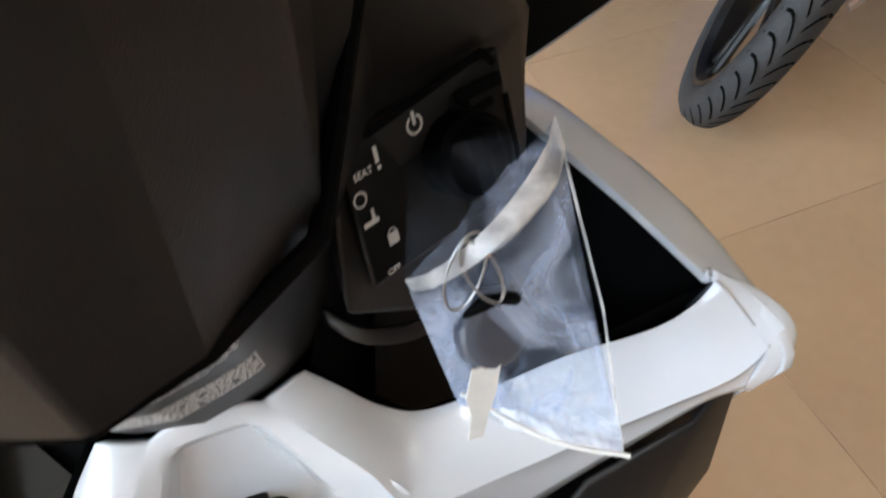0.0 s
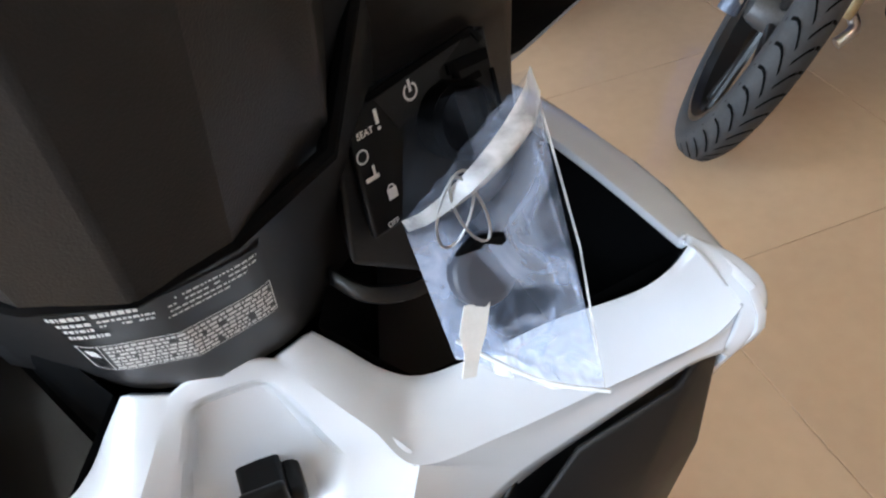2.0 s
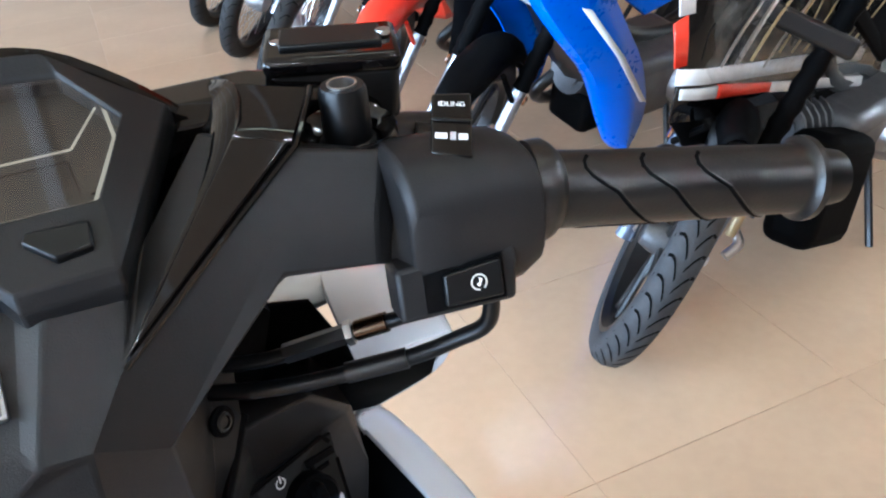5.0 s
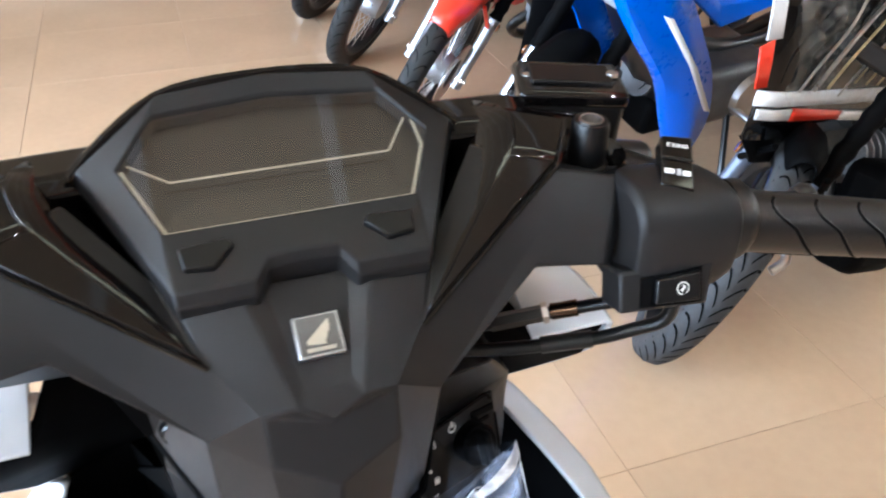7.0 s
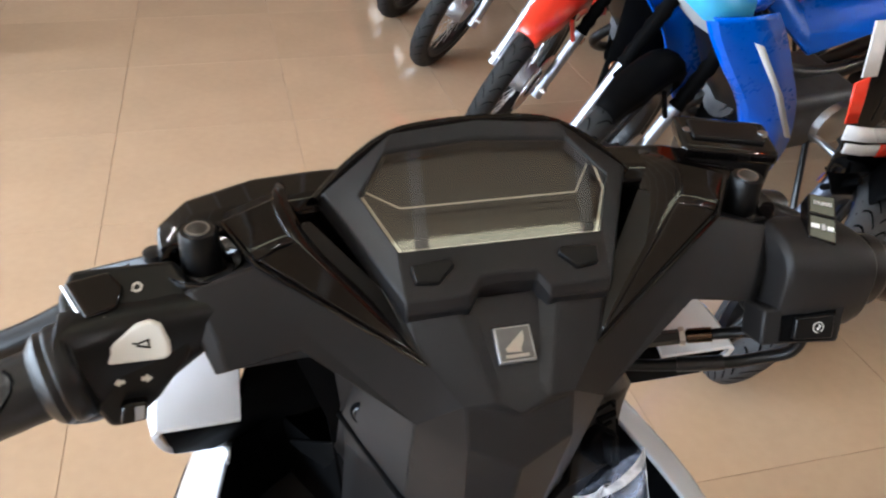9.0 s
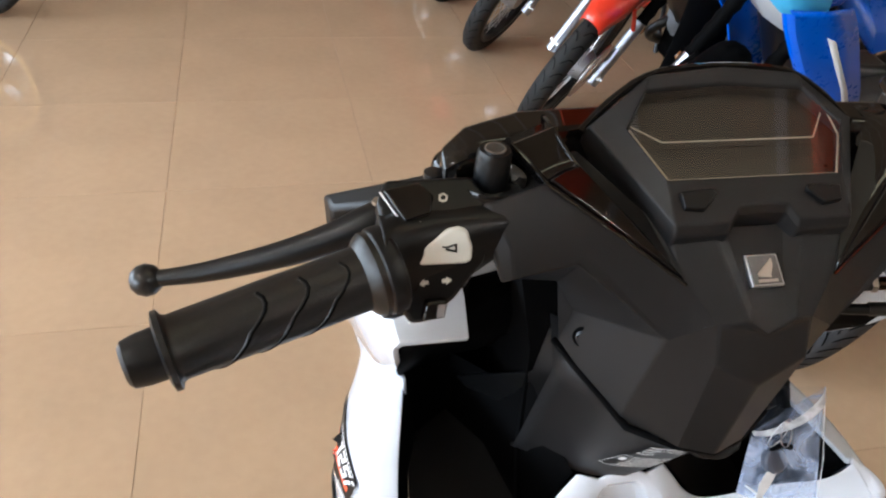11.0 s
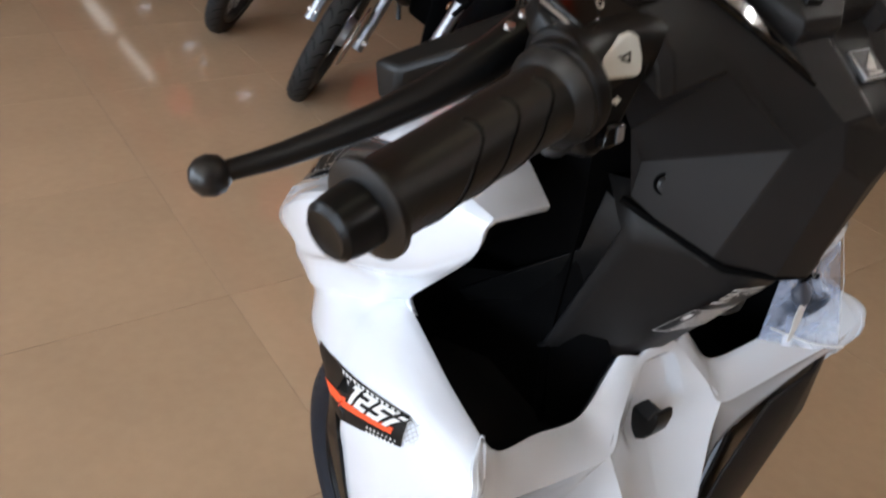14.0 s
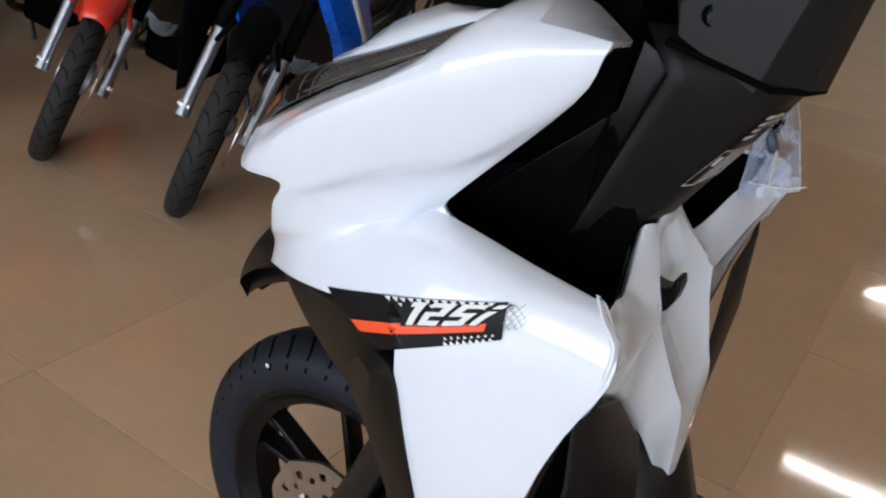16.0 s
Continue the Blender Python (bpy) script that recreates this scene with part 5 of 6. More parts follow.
part("axle_nut", lathe([(-.075, .0), (-.075, .009), (-.062, .011), (-.05, .011)], AX, (1, 0, 0), 6), STEEL, dk)


def fork(side):
    f = part("fork_leg", tube([AX + Vector((side * .070, 0, 0)), AX + Vector((side * .070, -.055, .12)), AX + Vector((side * .068, -.125, .29))], .019, 16), BLACKMETAL, scooter, "black fork leg")
    part("fork_foot", lathe([(-.02, .021), (.018, .024), (.02, .012)], AX + Vector((side * .066, 0, 0)), (side, 0, 0), 18), BLACKMETAL, f)


fork(-1)
fork(1)
part("brake_caliper", prism([AX + Vector((-.05, -.10, .02)), AX + Vector((-.05, -.055, .075)), AX + Vector((-.05, -.085, .115)), AX + Vector((-.05, -.125, .085)), AX + Vector((-.05, -.135, .035))], (-.03, 0, 0), (.018, 0, 0)), PLASTIC_S, scooter, "black brake caliper", bevel=0.005)


def fender():
    rings = []
    for a in range(-34, 105, 6):
        r = .277 + (.014 if a < 40 else 0.0)
        ca, sa = math.cos(radians(a + 28)), math.sin(radians(a + 28))
        w = .062 if a > 8 else .062 - (8 - a) * .0011
        ring = []
        for k in (-1, -.92, -.6, -.25, .25, .6, .92, 1):
            rr = r - (.050 if abs(k) == 1 else .016 * abs(k) ** 3)
            ring.append(AX + Vector((w * k, rr * ca, rr * sa)))
        if a >= 72:
            rings.append(ring)
    return loft(rings)


part("front_fender", fender(), PLASTIC_S, scooter, "matt black front fender", solid=0.003, bevel=0.001, out=(0, 0, 1))


def fender_beak():
    rows = []
    for y, z, w, drop in ((.470, .668, .132, .028), (.515, .664, .120, .034), (.560, .648, .100, .036), (.605, .616, .078, .034), (.645, .574, .054, .026), (.672, .534, .034, .016), (.690, .498, .012, .006)):
        rows.append([(w * k, y - .10 * w * k * k * 4, z - drop * abs(k) ** 2.2) for k in (-1, -.8, -.5, -.2, 0, .2, .5, .8, 1)])
    under = [[(x * .9, y - .012, z - .016) for x, y, z in r] for r in rows[::-1]]
    rows = bend(rows, 3) + bend(under, 2)
    return loft([catmull(r, 4) for r in rows])


part("fender_peak", fender_beak(), PLASTIC_S, scooter, "smooth black pointed fender peak", bevel=0.002)

# rear half of the scooter behind the floorboard
part("seat", loft([[(w * k, y, z - .045 * abs(k) ** 3) for k in (-1, -.8, -.4, 0, .4, .8, 1)] for y, z, w in ((-.26, .735, .05), (-.32, .765, .10), (-.50, .775, .135), (-.70, .80, .14), (-.98, .825, .11), (-1.06, .80, .06))]), RUBBER, scooter, "black vinyl seat", solid=0.05, bevel=0.01)
part("rear_body", loft([[(w * k, y, z0 + (z1 - z0) * v) for k, v in ((-1, 0), (-1.1, .5), (-1, 1), (0, 1.02), (1, 1), (1.1, .5), (1, 0))] for y, z0, z1, w in ((-.24, .33, .68, .09), (-.34, .38, .72, .13), (-.60, .48, .73, .16), (-.95, .62, .78, .12), (-1.12, .70, .79, .05))]), WHITE, scooter, "glossy white rear body", solid=0.004)
RA = Vector((0, -.755, .252))
rt = part("rear_tyre", lathe(tyre_profile(.250, .095, .184), RA, (1, 0, 0), 48, closed=True), TYRE, scooter, "black rear tyre")
part("rim", lathe([(-.030, .186), (-.034, .180), (-.020, .160), (.020, .160), (.034, .180), (.030, .186)], RA, (1, 0, 0), 40, closed=True), BLACKMETAL, rt)
for k in range(5):
    a = 2 * math.pi * k / 5
    part("spoke", tube([RA, RA + Vector((0, .166 * math.cos(a), .166 * math.sin(a)))], .011, 8), BLACKMETAL, rt)
part("engine_case", box(-.09, -.55, .27, .09, .46, .17), ALLOY, scooter, "cast alloy engine case", bevel=0.03, segs=3)
for s in (-1, 1):
    part("stand_leg", tube([(s * .06, -.38, .25), (s * .13, -.42, .012)], .012, 8), BLACKMETAL, scooter)


# ---------------------------------------------------------------- key bag hanging from the ignition
def key_bag():
    e = empty("plastic_bag", Matrix.Identity(4), label="clear plastic zip bag with spare key hanging on the ignition", category="plastic bag")
    tl, tr, br_, bl = Vector((.079, .188, .846)), Vector((.112, .170, .860)), Vector((.122, .136, .750)), Vector((.083, .178, .741))
    fold = Vector((.070, .173, .817))
    n = 14

    def sheet(sign):
        rows = []
        for j in range(n + 1):
            v = j / n
            row = []
            for i in range(n + 1):
                u = i / n
                p = fold.lerp(tr, u).lerp(bl.lerp(br_, u), v)
                puff = sign * .010 * math.sin(math.pi * u) ** .7 * math.sin(math.pi * min(1, v * 1.05)) ** .7
                cr = .0028 * noise.noise(Vector((u * 5, v * 6, 3 + sign))) + .0016 * noise.noise(Vector((u * 13, v * 11, sign)))
                row.append(p + Vector((.25, -.75, -.15)) * (puff + cr * math.sin(math.pi * u) ** .5))
            rows.append(row)
        return loft(rows)
    part("bag_front", sheet(1), FILM, e, "wrinkled clear film", angle=60)
    part("bag_back", sheet(-1), FILM, e, angle=60)
    part("bag_flap", loft([[tl, tl.lerp(tr, .5), tr], [fold.lerp(tl, .5), tl.lerp(br_, .16) + Vector((0, -.008, .004)), tr + Vector((0, -.001, -.002))], [fold, fold.lerp(tr, .5) + Vector((.002, -.010, .002)), tr + Vector((0, -.003, -.004))]]), FLAP, e)
    dn = (br_ - tr).normalized()
    def crest(f, w):
        c = fold.lerp(tr, f) + Vector((.0, -.012, .004)) * math.sin(math.pi * f) ** .6
        return [c - dn * .001, c + dn * w * .5 + Vector((.0006, -.0022, 0)), c + dn * w]
    # white strip paints the reflection on the fold
    part("fold_edge", loft([crest(k / 10, .003 + .009 * (k / 10) ** 1.1) for k in range(11)]), FOLD_SHINE, e, "folded edge with its shine put into white colour", angle=60)
    for (u0, v0), (u1, v1), w in (((.30, .40), (.52, .98), .0009), ((.60, .30), (.80, .62), .0007), ((.84, .15), (.95, .80), .0010), ((.42, .62), (.20, .95), .0008), ((.70, .66), (.52, .97), .0007), ((.12, .60), (.36, .70), .0007), ((.66, .44), (.92, .52), .0006)):
        def on(u, v, lift):
            return tl.lerp(tr, u).lerp(bl.lerp(br_, u), v) + Vector((.25, -.75, -.15)) * (.010 * math.sin(math.pi * u) ** .7 * math.sin(math.pi * min(1, v * 1.05)) ** .7 + lift)
        part("crease", loft([[on(u0 + (u1 - u0) * i / 8 - w * 14, v0 + (v1 - v0) * i / 8, .0012), on(u0 + (u1 - u0) * i / 8, v0 + (v1 - v0) * i / 8, .0030 + .001 * math.sin(i * 1.7)), on(u0 + (u1 - u0) * i / 8 + w * 14, v0 + (v1 - v0) * i / 8, .0012)] for i in range(9)]), FILM, e)
    part("sealed_end", loft([[tl.lerp(tr, u).lerp(bl.lerp(br_, u), v) + Vector((.25, -.75, -.15)) * (.002 * math.sin(u * 19 + v * 9) + .007 * math.sin(math.pi * u)) for u in [k / 12 for k in range(13)]] for v in (.86, .93, 1.0)]), SEALED, e, "crumpled sealed end of the bag", angle=60)
    part("bag_side", loft([[fold, fold.lerp(bl, .5), bl], [tl.lerp(br_, .35), tl.lerp(br_, .5) + Vector((-.008, -.004, -.01)), bl.lerp(br_, .3)]]), FILM, e)
    part("zip_strip", tube([tl.lerp(bl, .84) + Vector((0, -.008, 0)), bl.lerp(br_, .5).lerp(tl.lerp(tr, .5), .08) + Vector((.0, -.012, 0)), br_ + Vector((0, -.004, .004))], .0008, 6, smooth=4), PRINT, e, "white zip seal")
    part("bag_seam", tube([tr, tr.lerp(br_, .5) + Vector((.002, -.002, 0)), br_], .0004, 5), FOLD_SHINE, e)
    mid = tl.lerp(br_, .55) + Vector((-.013, .004, .006))
    part("key_fob", lathe([(-.004, .004), (-.004, .0105), (-.002, .0125), (.003, .0125), (.005, .009), (.005, 0)], mid + Vector((.002, .002, -.004)), (.25, -.8, .4), 20), FOB_HAZED, e, "round black key fob, film haze in its colour", bevel=0.001)
    part("key_head", prism([mid + Vector(p) for p in ((-.008, .002, .006), (-.002, .001, .013), (.008, .000, .012), (.013, .001, .004), (.010, .002, -.002), (.002, .003, .005))], (0, 0, 0), (0, -.004, .002)), DARK, e, "black plastic key head", bevel=0.0015)
    for k, (sx, tilt) in enumerate(((.0055, .003), (.0042, -.004))):
        part("key_ring", tube([mid + Vector((-.006 + .004 * k + sx * math.cos(a) + tilt * math.sin(a), -.001 - .002 * k, .026 + .0135 * math.sin(a))) for a in [2 * math.pi * q / 24 for q in range(25)]], .0005, 6), ALLOY, e, "thin steel key ring")
    part("paper_tag", prism([mid + Vector((.005, 0, .004)) + Vector(p) for p in ((-.013, -.006, -.013), (-.004, -.006, -.014), (-.007, -.008, -.026), (-.010, -.009, -.034), (-.012, -.009, -.045), (-.017, -.009, -.044), (-.015, -.008, -.033), (-.016, -.007, -.025))], (0, 0, 0), (0, -.0006, 0)), PRINT, e, "white paper tag")
    return e


key_bag()


# ---------------------------------------------------------------- the row of parked motorcycles
def motorcycle(x, y, turn, steer, lean, fender_mat, shield_mat, stripe_mat, style, label, fork_mat=None, wheel_mat=None, bare=False):
    """Front wheel stands at (x, y); turn: heading; steer and lean in degrees to its own left."""
    e = empty("motorcycle", pose(x, y, 0, 0, 0, turn) @ pose(0, 0, 0, 0, -lean, 0), label=label, category="motorcycle", group="row of parked motorcycles")
    R, W = .282, (.072 if bare else .068)
    gap = .074 if bare else .088
    rubber = LIT_TYRE if bare else OLD_TYRE
    ax = Vector((0, 0, R))
    rake = radians(26.5)
    up = Vector((0, -math.sin(rake), math.cos(rake)))
    S = Matrix.Translation((0, .08, 0)) @ Matrix.Rotation(radians(steer), 4, up) @ Matrix.Translation((0, -.08, 0))
    # set the tyre's lowest point on the floor at (x, y)
    E = pose(0, 0, 0, 0, 0, turn) @ pose(0, 0, 0, 0, -lean, 0)
    wheel_axis = ((E @ S).to_3x3() @ Vector((1, 0, 0))).normalized()
    down = Vector((0, 0, 1)) - wheel_axis * wheel_axis.z
    foot = E @ S @ ax - down.normalized() * R
    S = Matrix.Translation(E.to_3x3().inverted() @ Vector((0, 0, -foot.z))) @ S
    foot = E @ S @ ax - down.normalized() * R
    e.matrix_world = Matrix.Translation((x - foot.x, y - foot.y, 0)) @ E

    def fp(name, bm, m, parent=e, label="", **kw):
        bm.transform(S)
        return part(name, bm, m, parent, label, **kw)
    fm, wm = fork_mat or CHROME, wheel_mat or BLACKMETAL
    ty = fp("front_tyre", lathe(tyre_profile(R, W, .216), ax, (1, 0, 0), 44, closed=True), rubber, label="dark grey treaded tyre")
    tagged(fp("tread_pattern", tread(tyre_profile(R, W, .216), ax, 42 if bare else 34, .0085 if bare else .0055, .003, W * .47, .13 if bare else .09), DARK, ty), kind="stuff")
    rm = fp("rim", lathe([(-.026, .218), (-.030, .222), (-.030, .212), (-.016, .200), (.016, .200), (.030, .212), (.030, .222), (.026, .218)], ax, (1, 0, 0), 44, closed=True), wm, ty)
    if style == "cast":
        for k in range(5):
            a = 2 * math.pi * k / 5
            for o in (-.12, .12):
                p0, p1 = ax + Vector((0, .03 * math.cos(a), .03 * math.sin(a))), ax + Vector((0, .204 * math.cos(a + o), .204 * math.sin(a + o)))
                fp("spoke", tube([p0, p1], .0085, 8), wm, rm)
    else:
        bm = bmesh.new()
        for k in range(32):
            a = 2 * math.pi * k / 32
            s = 1 if k % 2 else -1
            p0 = ax + Vector((s * .026, .030 * math.cos(a + s * .7), .030 * math.sin(a + s * .7)))
            p1 = ax + Vector((s * .004, .204 * math.cos(a), .204 * math.sin(a)))
            tube([p0, p1], .0016, 5, bm=bm)
        fp("wire_spokes", bm, STEEL, rm)
    hr = .034 if style == "cast" else .056
    fp("hub", lathe([(-.05, .012), (-.045, hr - .008), (-.02, hr), (.02, hr), (.045, hr - .008), (.05, .012)], ax, (1, 0, 0), 24), ENGINE if style == "cast" else ALLOY, rm)
    if style != "drum":
        dd = fp("brake_disc", lathe([(-.062, .055), (-.062, .108), (-.058, .108), (-.058, .055)], ax, (1, 0, 0), 36, closed=True), STEEL, ty, "steel brake disc")
    for s in (-1, 1):
        o = Vector((s * gap, 0, 0))
        f = fp("fork_leg", tube([ax + o + up * -.03, ax + o + up * .02, ax + o + up * .23], lambda q: .0175 if q > .2 else .020, 14), fm, e, "silver lower fork leg")
        fp("fork_boot", tube([ax + o + up * (.22 + .02 * k) for k in range(23)], lambda q: .0205 + .002 * math.cos(q * 22 * math.pi), 12), DARK, f)
        fp("axle_lug", lathe([(-.012, .018), (.014, .018), (.016, .010), (.022, .010), (.022, 0)], ax + o, (s, 0, 0), 10), STEEL, f)
        fp("reflector", lathe([(0, .013), (.005, .012), (.005, 0)], ax + o + up * .20 + Vector((s * .020, 0, 0)), (s, 0, 0), 14), AMBER, f)
    # fender
    rings = []
    hi = R + (.055 if fender_mat is RED else .040 if shield_mat is BLUE else .034)
    for k in range(17):
        a = radians((84 + 70 * k / 16) if bare else (58 + 105 * k / 16))
        w = (.040 if bare else .050 if shield_mat is BLUE else .058) * (1 - .45 * max(0, (k - 12) / 4) - .35 * max(0, (3 - k) / 3))
        rings.append([ax + Vector((w * q, (hi - .030 * abs(q) ** 2.5 - (.02 if abs(q) == 1 else 0)) * math.cos(a), (hi - .030 * abs(q) ** 2.5 - (.02 if abs(q) == 1 else 0)) * math.sin(a))) for q in (-1, -.85, -.5, 0, .5, .85, 1)])
    fd = fp("front_fender", loft(rings), fender_mat, e, "curved front fender", solid=0.003)
    for s in (-1, 1):
        fp("fender_stay", tube([ax + Vector((s * .058, -.02, R * .95)), ax + Vector((s * .085, -.07, R * .62))], .007, 8), fender_mat, fd)
    # steering head, lamp, bars
    hd = fp("triple_clamp", box(0, 0, 0, .24, .05, .04, Matrix.Translation(ax + up * .47) @ Matrix.Rotation(rake, 4, 'X')), BLACKMETAL, bevel=0.008)
    lampc = ax + up * .62 + Vector((0, .11, 0))
    if not bare:
        hl = fp("headlamp_cowl", loft([[lampc + Vector((w * math.cos(t), y, h * math.sin(t))) for t in [2 * math.pi * i / 18 for i in range(18)]] for w, h, y in ((.05, .05, .085), (.105, .085, .07), (.125, .10, .03), (.12, .11, -.05), (.08, .08, -.10))], True, True), shield_mat, e, "headlamp cowl")
    if not bare:
        fp("headlamp_glass", lathe([(0, .078), (.012, .06), (.016, 0)], lampc + Vector((0, .075, 0)), (0, 1, 0), 24), SMOKE, hl)
    fp("handlebar", tube([ax + up * .70 + Vector((-.35, -.10, .06)), ax + up * .70 + Vector((-.2, -.02, .05)), ax + up * .68, ax + up * .70 + Vector((.2, -.02, .05)), ax + up * .70 + Vector((.35, -.10, .06))], .012, 10, smooth=4), BLACKMETAL, e, "black handlebar")
    for s in (-1, 1):
        fp("grip", tube([ax + up * .70 + Vector((s * .24, -.04, .054)), ax + up * .70 + Vector((s * .36, -.105, .06))], .017, 12), RUBBER)
    # frame, engine, body
    if not bare:
        part("inner_cover", loft([[(w * k, y - .05 * abs(k) ** 2, z) for k in (-1, -.6, 0, .6, 1)] for y, z, w in ((-.16, .86, .12), (-.20, .72, .15), (-.29, .56, .15), (-.37, .42, .13), (-.44, .30, .10))]), BLACKMETAL, e, "black inner cover behind the fork", solid=0.01, bevel=0.003)
    fr = part("frame", tube([(0, -.24, .86), (0, -.42, .62), (0, -.62, .42), (0, -.95, .40), (0, -1.2, .62)], .024, 12, smooth=4), BLACKMETAL, e, "black frame tube")
    en_ = part("engine_case", box(0, -.70, .30, .25, .30, .19), ENGINE, e, "cast alloy engine", bevel=0.035, segs=3)
    part("engine_cover", lathe([(0, .075), (.022, .07), (.03, .05), (.03, 0)], (-.125, -.76, .30), (-1, 0, 0), 24), STEEL, en_, "round polished engine cover")
    part("cylinder", tube([(0, -.56, .34), (0, -.40, .37)], .045, 16), ENGINE, en_)
    for k in range(5):
        part("cooling_fin", lathe([(-.004, .066), (.004, .066)], Vector((0, -.54, .345)).lerp(Vector((0, -.41, .37)), k / 4), (0, 1, .18), 16), ENGINE, en_)
    part("exhaust", tube([(.05, -.42, .34), (.09, -.38, .26), (.12, -.50, .20), (.15, -.80, .22), (.17, -1.35, .34)], lambda q: .018 if q < .6 else .042, 12, smooth=4), BLACKMETAL, e, "black exhaust pipe")
    for s in (() if bare else (-1, 1)):
        if shield_mat is BLUE:
            rows = []
            for z, y0, y1 in ((.76, -.06, -.24), (.70, -.10, -.295), (.60, -.185, -.37), (.48, -.290, -.455), (.34, -.365, -.512), (.25, -.415, -.505), (.205, -.455, -.485)):
                rows.append([Vector((s * .165, y0 + .012, z)), Vector((s * .178, y0 + .006, z)), Vector((s * .190, y0 - .006, z)), Vector((s * .203, (y0 + y1) / 2, z)), Vector((s * .198, y1, z))])
        elif style == "trail":
            rows = [((.05, -.22, .90), (.14, -.26, .86)), ((.06, -.30, .80), (.19, -.38, .76)), ((.06, -.44, .66), (.17, -.54, .62)), ((.08, -.58, .55), (.14, -.64, .52))]
        else:
            rows = [((.04, -.17, .82), (.13, -.22, .80)), ((.05, -.23, .70), (.205, -.31, .68)), ((.06, -.32, .54), (.220, -.42, .52)), ((.07, -.42, .38), (.215, -.52, .36)), ((.10, -.50, .27), (.185, -.58, .24))]
        rings = [[p for p in r] for r in rows] if shield_mat is BLUE else []
        for a, b in (rows if shield_mat is not BLUE else ()):
            a, b = Vector(a), Vector(b)
            q = [a, a.lerp(b, .35) + Vector((0, .025, 0)), a.lerp(b, .7) + Vector((0, .022, 0)), b, b + Vector((-.01, -.05, .0))]
            rings.append([Vector((p.x * s, p.y, p.z)) for p in q])
        sh = part("leg_shield", loft(bend(rings, 3)), shield_mat, e, "coloured plastic leg shield", solid=0.006 if shield_mat is BLUE else 0.003, out=(s, 1, 0))
        if stripe_mat is not None and style != "trail":
            part("stripe", loft([[(s * .207, -.195, .692), (s * .208, -.228, .680)], [(s * .209, -.345, .53), (s * .209, -.375, .52)], [(s * .204, -.478, .36), (s * .203, -.505, .35)]]), stripe_mat, sh, "pale stripe", solid=0.003, out=(s, 0, 0))
    if not bare:
        part("front_shell", loft([[(w * k, y - .03 * k * k, z) for k in (-1, -.6, 0, .6, 1)] for y, z, w in ((-.02, .84, .09), (-.04, .77, .17), (-.10, .72, .18), (-.20, .62, .10))]), SHELLWHITE if shield_mat is BLUE else shield_mat, e, "front body shell", solid=0.006, bevel=0.002)
    bd = part("body_cover", loft([[(w * k, y, z - .10 * abs(k) ** 2) for k in (-1, -.7, 0, .7, 1)] for y, z, w in ((-.34, .80, .07), (-.55, .64, .10), (-.75, .70, .12), (-1.10, .76, .12), (-1.45, .80, .07))]), shield_mat, e, "body side cover", solid=0.012, bevel=0.004)
    part("seat", loft([[(w * k, y, z - .04 * abs(k) ** 3) for k in (-1, -.8, -.3, .3, .8, 1)] for y, z, w in ((-.62, .77, .07), (-.75, .79, .12), (-1.1, .82, .13), (-1.38, .86, .09))]), RUBBER, e, "black seat", solid=0.04, bevel=0.008)
    rx = Vector((0, -1.24, R))
    rt_ = part("rear_tyre", lathe(tyre_profile(R, W + .01, .216), rx, (1, 0, 0), 40, closed=True), OLD_TYRE, e)
    rr = part("rim", lathe([(-.026, .218), (-.030, .212), (-.016, .200), (.016, .200), (.030, .212), (.026, .218)], rx, (1, 0, 0), 40, closed=True), wm, rt_)
    for k in range(6):
        a = 2 * math.pi * k / 6
        part("spoke", tube([rx, rx + Vector((0, .205 * math.cos(a), .205 * math.sin(a)))], .009, 8), wm, rr)
    part("rear_fender", loft([[rx + Vector((.06 * q, (R + .04) * math.cos(a), (R + .04 - .02 * q * q) * math.sin(a))) for q in (-1, -.5, 0, .5, 1)] for a in [radians(40 + 14 * k) for k in range(9)]]), DARK, e, solid=0.003)
    part("footrest", tube([(-.24, -.70, .27), (.24, -.70, .27)], .010, 8), STEEL, e)
    part("side_stand", tube([(-.10, -.72, .26), (-.24, -.66, .03)], .010, 8), BLACKMETAL, e)
    part("lower_guard", box(0, -.50, .25, .15, .16, .12), DARK, e, bevel=0.02)
    return e


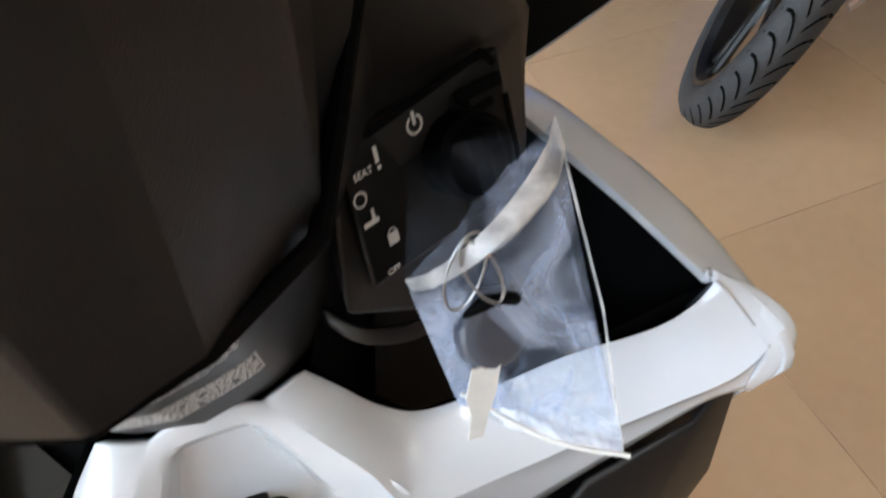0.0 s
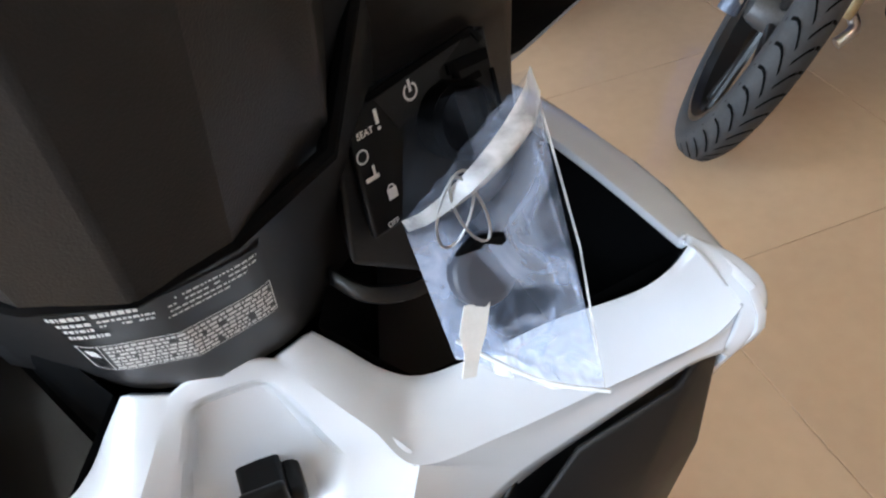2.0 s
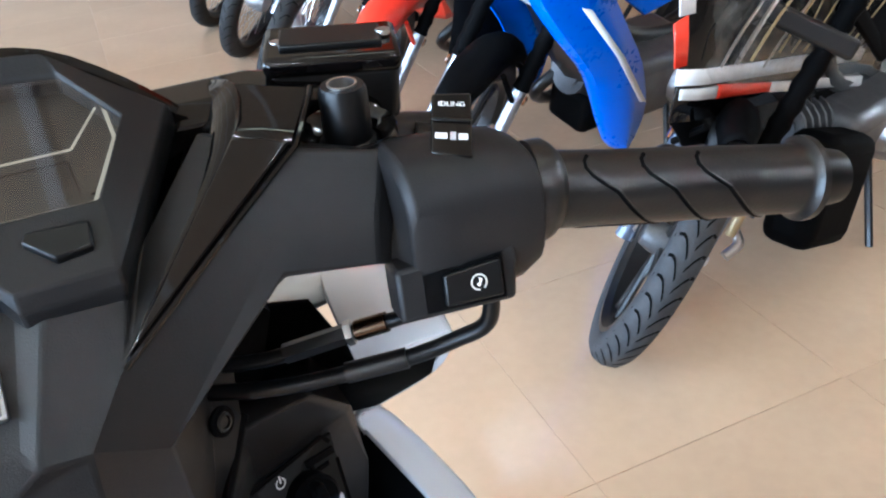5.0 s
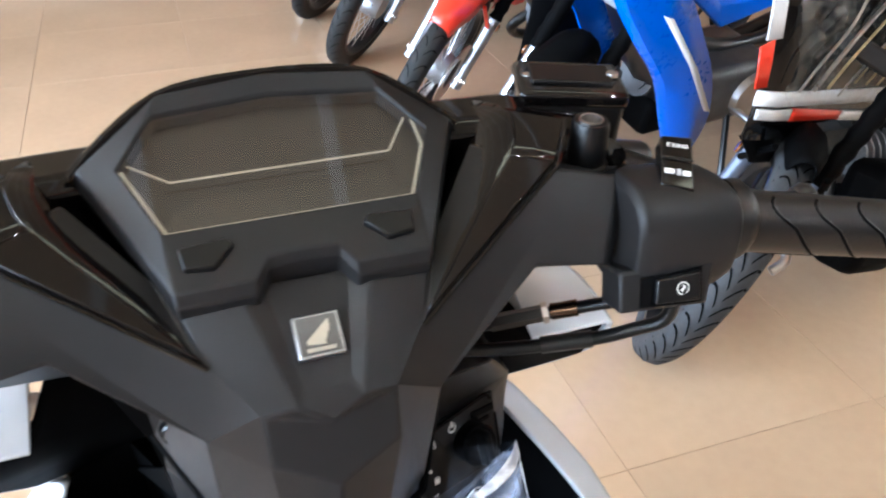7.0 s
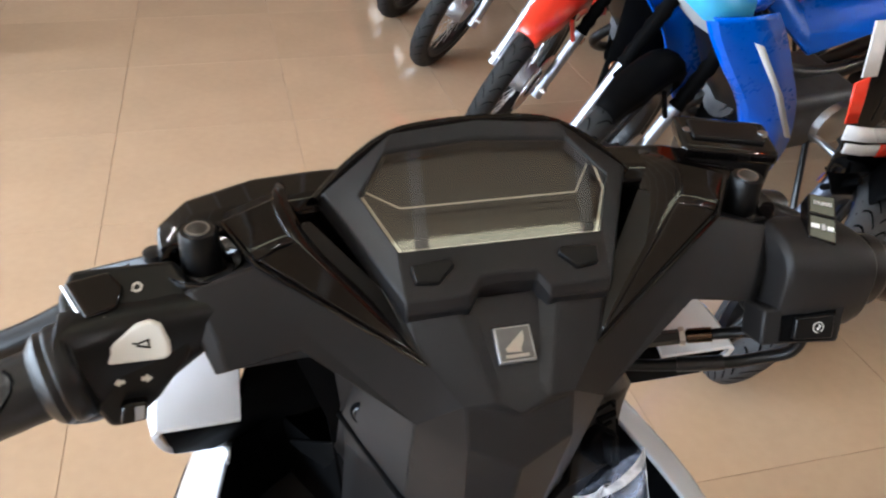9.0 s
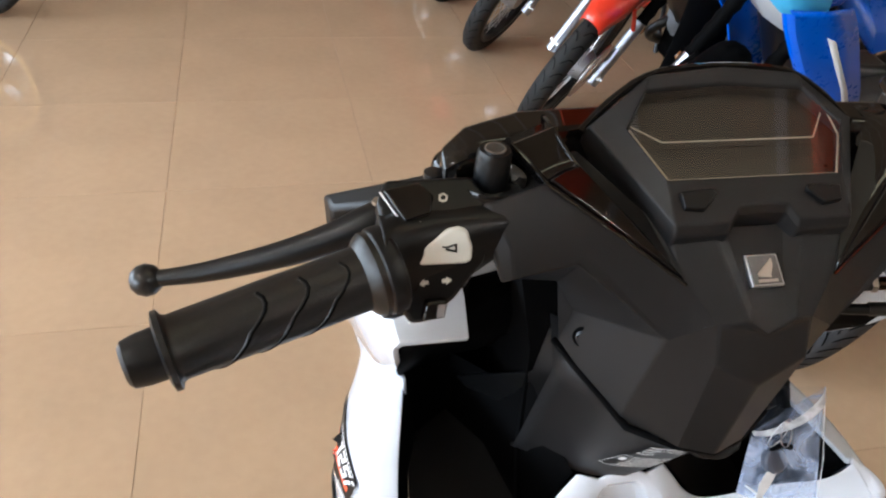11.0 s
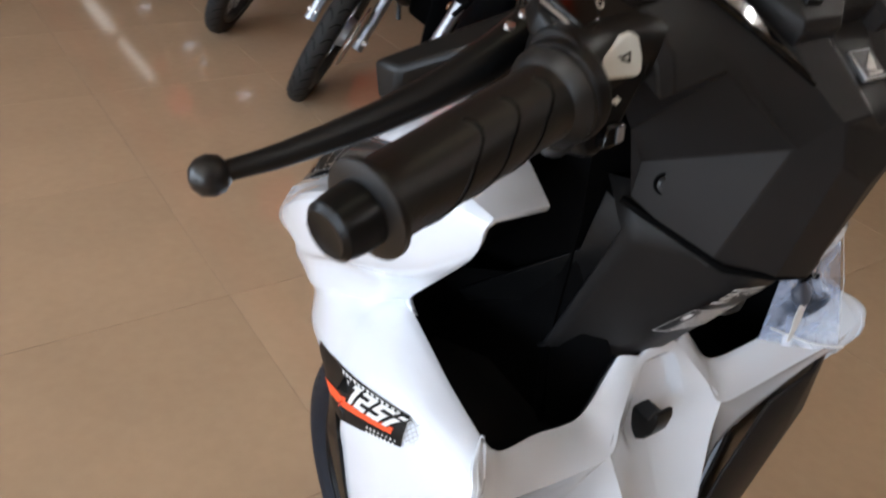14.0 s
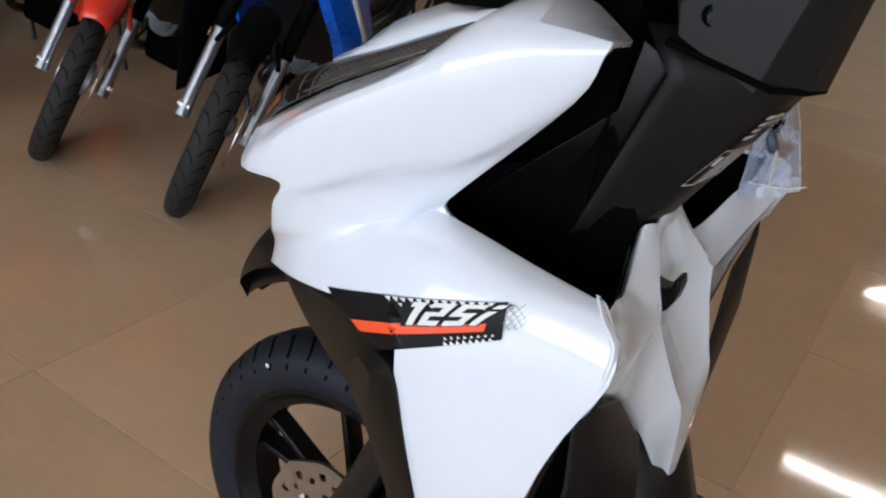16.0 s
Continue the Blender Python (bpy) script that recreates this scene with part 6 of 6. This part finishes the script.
def wrapped_cowl(bike):
    """Black front side cowl with white and red stripes under wrinkled clear wrap."""
    inv = bike.matrix_basis.inverted()
    p0, back, near = Vector((.956, 1.0, 0)), Vector((.96, .28, 0)), Vector((.28, -.96, 0))

    def at(s, z, off=0.0):
        return inv @ (p0 + back * s + near * (off + .035 * math.sin(math.pi * min(1, max(0, z - .42) / .45)) - .25 * max(0, .03 - s)) + Vector((0, 0, z)))
    face = inv.to_3x3() @ near

    def sheet(edge_lo, edge_hi, off=0.0, n=16, m=6, rough=0.0, seed=0):
        rows = []
        for j in range(m + 1):
            g = j / m
            row = []
            for i in range(n + 1):
                f = i / n
                lo, hi = Vector(edge_lo[0]).lerp(Vector(edge_lo[1]), f), Vector(edge_hi[0]).lerp(Vector(edge_hi[1]), f)
                q = lo.lerp(hi, g)
                row.append(at(q.x, q.y, off + rough * noise.noise(Vector((q.x * 16 + q.y * 9, q.y * 30, seed)))))
            rows.append(row)
        return loft(rows)
    cw = part("side_cowl", sheet(((-.02, .545), (.85, .36)), ((.0, .83), (.85, .66))), GLOSS, bike, "gloss black side cowl with white and red stripes", solid=0.006, out=face)
    for name, lo, hi, m in (("stripe", ((-.025, .618), (.70, .455)), ((-.022, .646), (.70, .49)), SHELLWHITE), ("stripe", ((-.012, .588), (.09, .562)), ((-.012, .608), (.09, .586)), SHELLWHITE),
                            ("stripe", ((.09, .560), (.29, .510)), ((.09, .588), (.29, .530)), RED), ("stripe", ((.29, .508), (.75, .375)), ((.29, .530), (.75, .40)), SHELLWHITE),
                            ("stripe", ((-.030, .650), (-.004, .650)), ((-.032, .725), (-.002, .735)), RED), ("stripe", ((-.020, .735), (.012, .735)), ((-.008, .83), (.022, .83)), SHELLWHITE)):
        part(name, sheet(lo, hi, .004, 12, 2), m, cw, "red stripe" if m is RED else "white stripe", solid=0.003, out=face)
    part("plastic_wrap", sheet(((.02, .60), (.85, .42)), ((.03, .84), (.85, .68)), .022, 60, 22, .020, 3), WRAP, bike, "wrinkled clear protective wrap", angle=70)
    # metal tubes draw the bright reflections along the wrinkles of the wrap
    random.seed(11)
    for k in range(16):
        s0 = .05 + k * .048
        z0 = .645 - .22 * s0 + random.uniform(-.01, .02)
        part("wrap_glint", tube([at(s0, z0, .026), at(s0 + .04, z0 + .05, .034), at(s0 + .10 + random.uniform(0, .05), z0 + .10, .030), at(s0 + .20, z0 + .14 + random.uniform(-.02, .03), .026)], random.choice((.002, .003, .0045)), 6, smooth=4), random.choice((GOLD_BROWN, GOLD_BROWN, ENGINE, STEEL)), cw)
    part("lower_cowl", sheet(((.05, .47), (.80, .24)), ((-.01, .545), (.85, .37)), -.012), DARK, bike, "black lower cowl", solid=0.006, out=face)
    part("grey_panel", sheet(((.14, .455), (.50, .345)), ((.08, .53), (.55, .42)), -.004, 24, 8, .006, 5), WRAP, bike)
    part("pipe_guard", box(0, 0, 0, .22, .12, .26, inv @ pose(1.43, 1.06, .24, 0, 18, 16)), DARK, bike, "black lower guard", bevel=0.035, segs=3)
    for a, b, r, m in (((.27, .17), (.33, .33), .011, GOLD_BROWN), ((.34, .19), (.42, .33), .013, ENGINE), ((.43, .20), (.50, .29), .015, ALLOY), ((.26, .12), (.31, .16), .012, STEEL), ((.20, .34), (.34, .36), .020, ENGINE)):
        part("engine_pipe", tube([at(a[0], a[1], -.01), at((a[0] + b[0]) / 2 + .01, (a[1] + b[1]) / 2, .0), at(b[0], b[1], -.02)], r, 10, smooth=3), m, bike)


STEER, LEAN = 37, 13
bike_a = motorcycle(.905, 1.115, 106, 32, LEAN, DARK, DARK, None, "cast", "black and red underbone motorcycle with cast wheels", fork_mat=FORKGREY, bare=True)
bike_b = motorcycle(.735, 1.745, 101, 28, LEAN, DARK, BLUE, SHELLWHITE, "cast", "blue underbone motorcycle with white stripe and black fender")
motorcycle(.687, 2.32, 101, STEER, LEAN, RED, RED, SHELLWHITE, "trail", "red trail motorcycle with red front fender")
motorcycle(.667, 3.01, 101, STEER, LEAN, BLACKMETAL, RED, None, "drum", "dark motorcycle with silver fork and red body")
motorcycle(.65, 3.62, 101, STEER, LEAN, DARK, DARK, None, "drum", "black motorcycle beyond the red ones")
motorcycle(.62, 4.20, 101, STEER, LEAN, RED, RED, None, "trail", "red motorcycle at the far end of the row")
wrapped_cowl(bike_a)
part("far_leg_shield", loft([[bike_b.matrix_basis.inverted() @ Vector(p) for p in r] for r in ([(.985, 1.975, .58), (1.08, 2.000, .57), (1.15, 1.99, .57)], [(.965, 1.970, .46), (1.06, 1.990, .45), (1.14, 1.985, .45)], [(.925, 1.955, .33), (1.02, 1.975, .33), (1.13, 1.985, .33)], [(.902, 1.942, .251), (1.00, 1.958, .257), (1.12, 1.984, .264)])]), DARK, bike_b, "black inner side of the far leg shield", solid=0.006)
for s in (-1, 1):
    part("cowl_wing", loft([[(s * .05, .02, .86), (s * .17, -.05, .80), (s * .19, -.16, .80)], [(s * .06, .025, .81), (s * .18, -.035, .755), (s * .20, -.16, .745)]]), CYAN, bike_b, "light blue cowl wing", solid=0.004, out=(s, .4, .3))
motorcycle(-1.33, 3.40, -101, -20, 10, DARK, DARK, None, "cast", "black motorcycle with gold cast wheels facing the row", wheel_mat=GOLD)


# ---------------------------------------------------------------- floor tiles, each a piece of the floor
PITCH, JOINT = 0.59, 0.0015
GX, GY = 0.065, 0.755


def tile_mesh():
    s, c, h = PITCH / 2 - JOINT / 2, .0006, .004
    bm = loft([[(-s, -s, -h), (s, -s, -h), (s, s, -h), (-s, s, -h)], [(-s, -s, -c), (s, -s, -c), (s, s, -c), (-s, s, -c)], [(-s + c, -s + c, 0), (s - c, -s + c, 0), (s - c, s - c, 0), (-s + c, s - c, 0)]], True)
    bm.verts.ensure_lookup_table()
    bm.faces.new([bm.verts[i] for i in (8, 9, 10, 11)])
    bmesh.ops.recalc_face_normals(bm, faces=bm.faces)
    me = bpy.data.meshes.new("tile")
    bm.to_mesh(me)
    bm.free()
    me.materials.append(TILE)
    return me


TM = tile_mesh()
far = []
for i in range(-13, 25):
    for j in range(-12, 25):
        cx, cy = GX + (i + .5) * PITCH, GY + (j + .5) * PITCH
        if not (X0 - .3 < cx < X1 + .3 and Y0 - .3 < cy < Y1 + .3):
            continue
        if -4.2 < cx < 4.6 and -1.7 < cy < 8.0:
            t = new("tile", TM)
            t.location = (cx, cy, 0)
            t.parent = floor
        else:
            far.append((cx, cy))
bm = bmesh.new()
s = PITCH / 2 - JOINT / 2
for cx, cy in far:
    loft([[(cx - s, cy - s, -.004), (cx + s, cy - s, -.004), (cx + s, cy + s, -.004), (cx - s, cy + s, -.004)], [(cx - s, cy - s, 0), (cx + s, cy - s, 0), (cx + s, cy + s, 0), (cx - s, cy + s, 0)]], True, bm=bm)
    bm.verts.ensure_lookup_table()
    bm.faces.new([bm.verts[k] for k in (-4, -3, -2, -1)])
tagged(part("outer_tiles", bm, TILE, floor), kind="stuff")
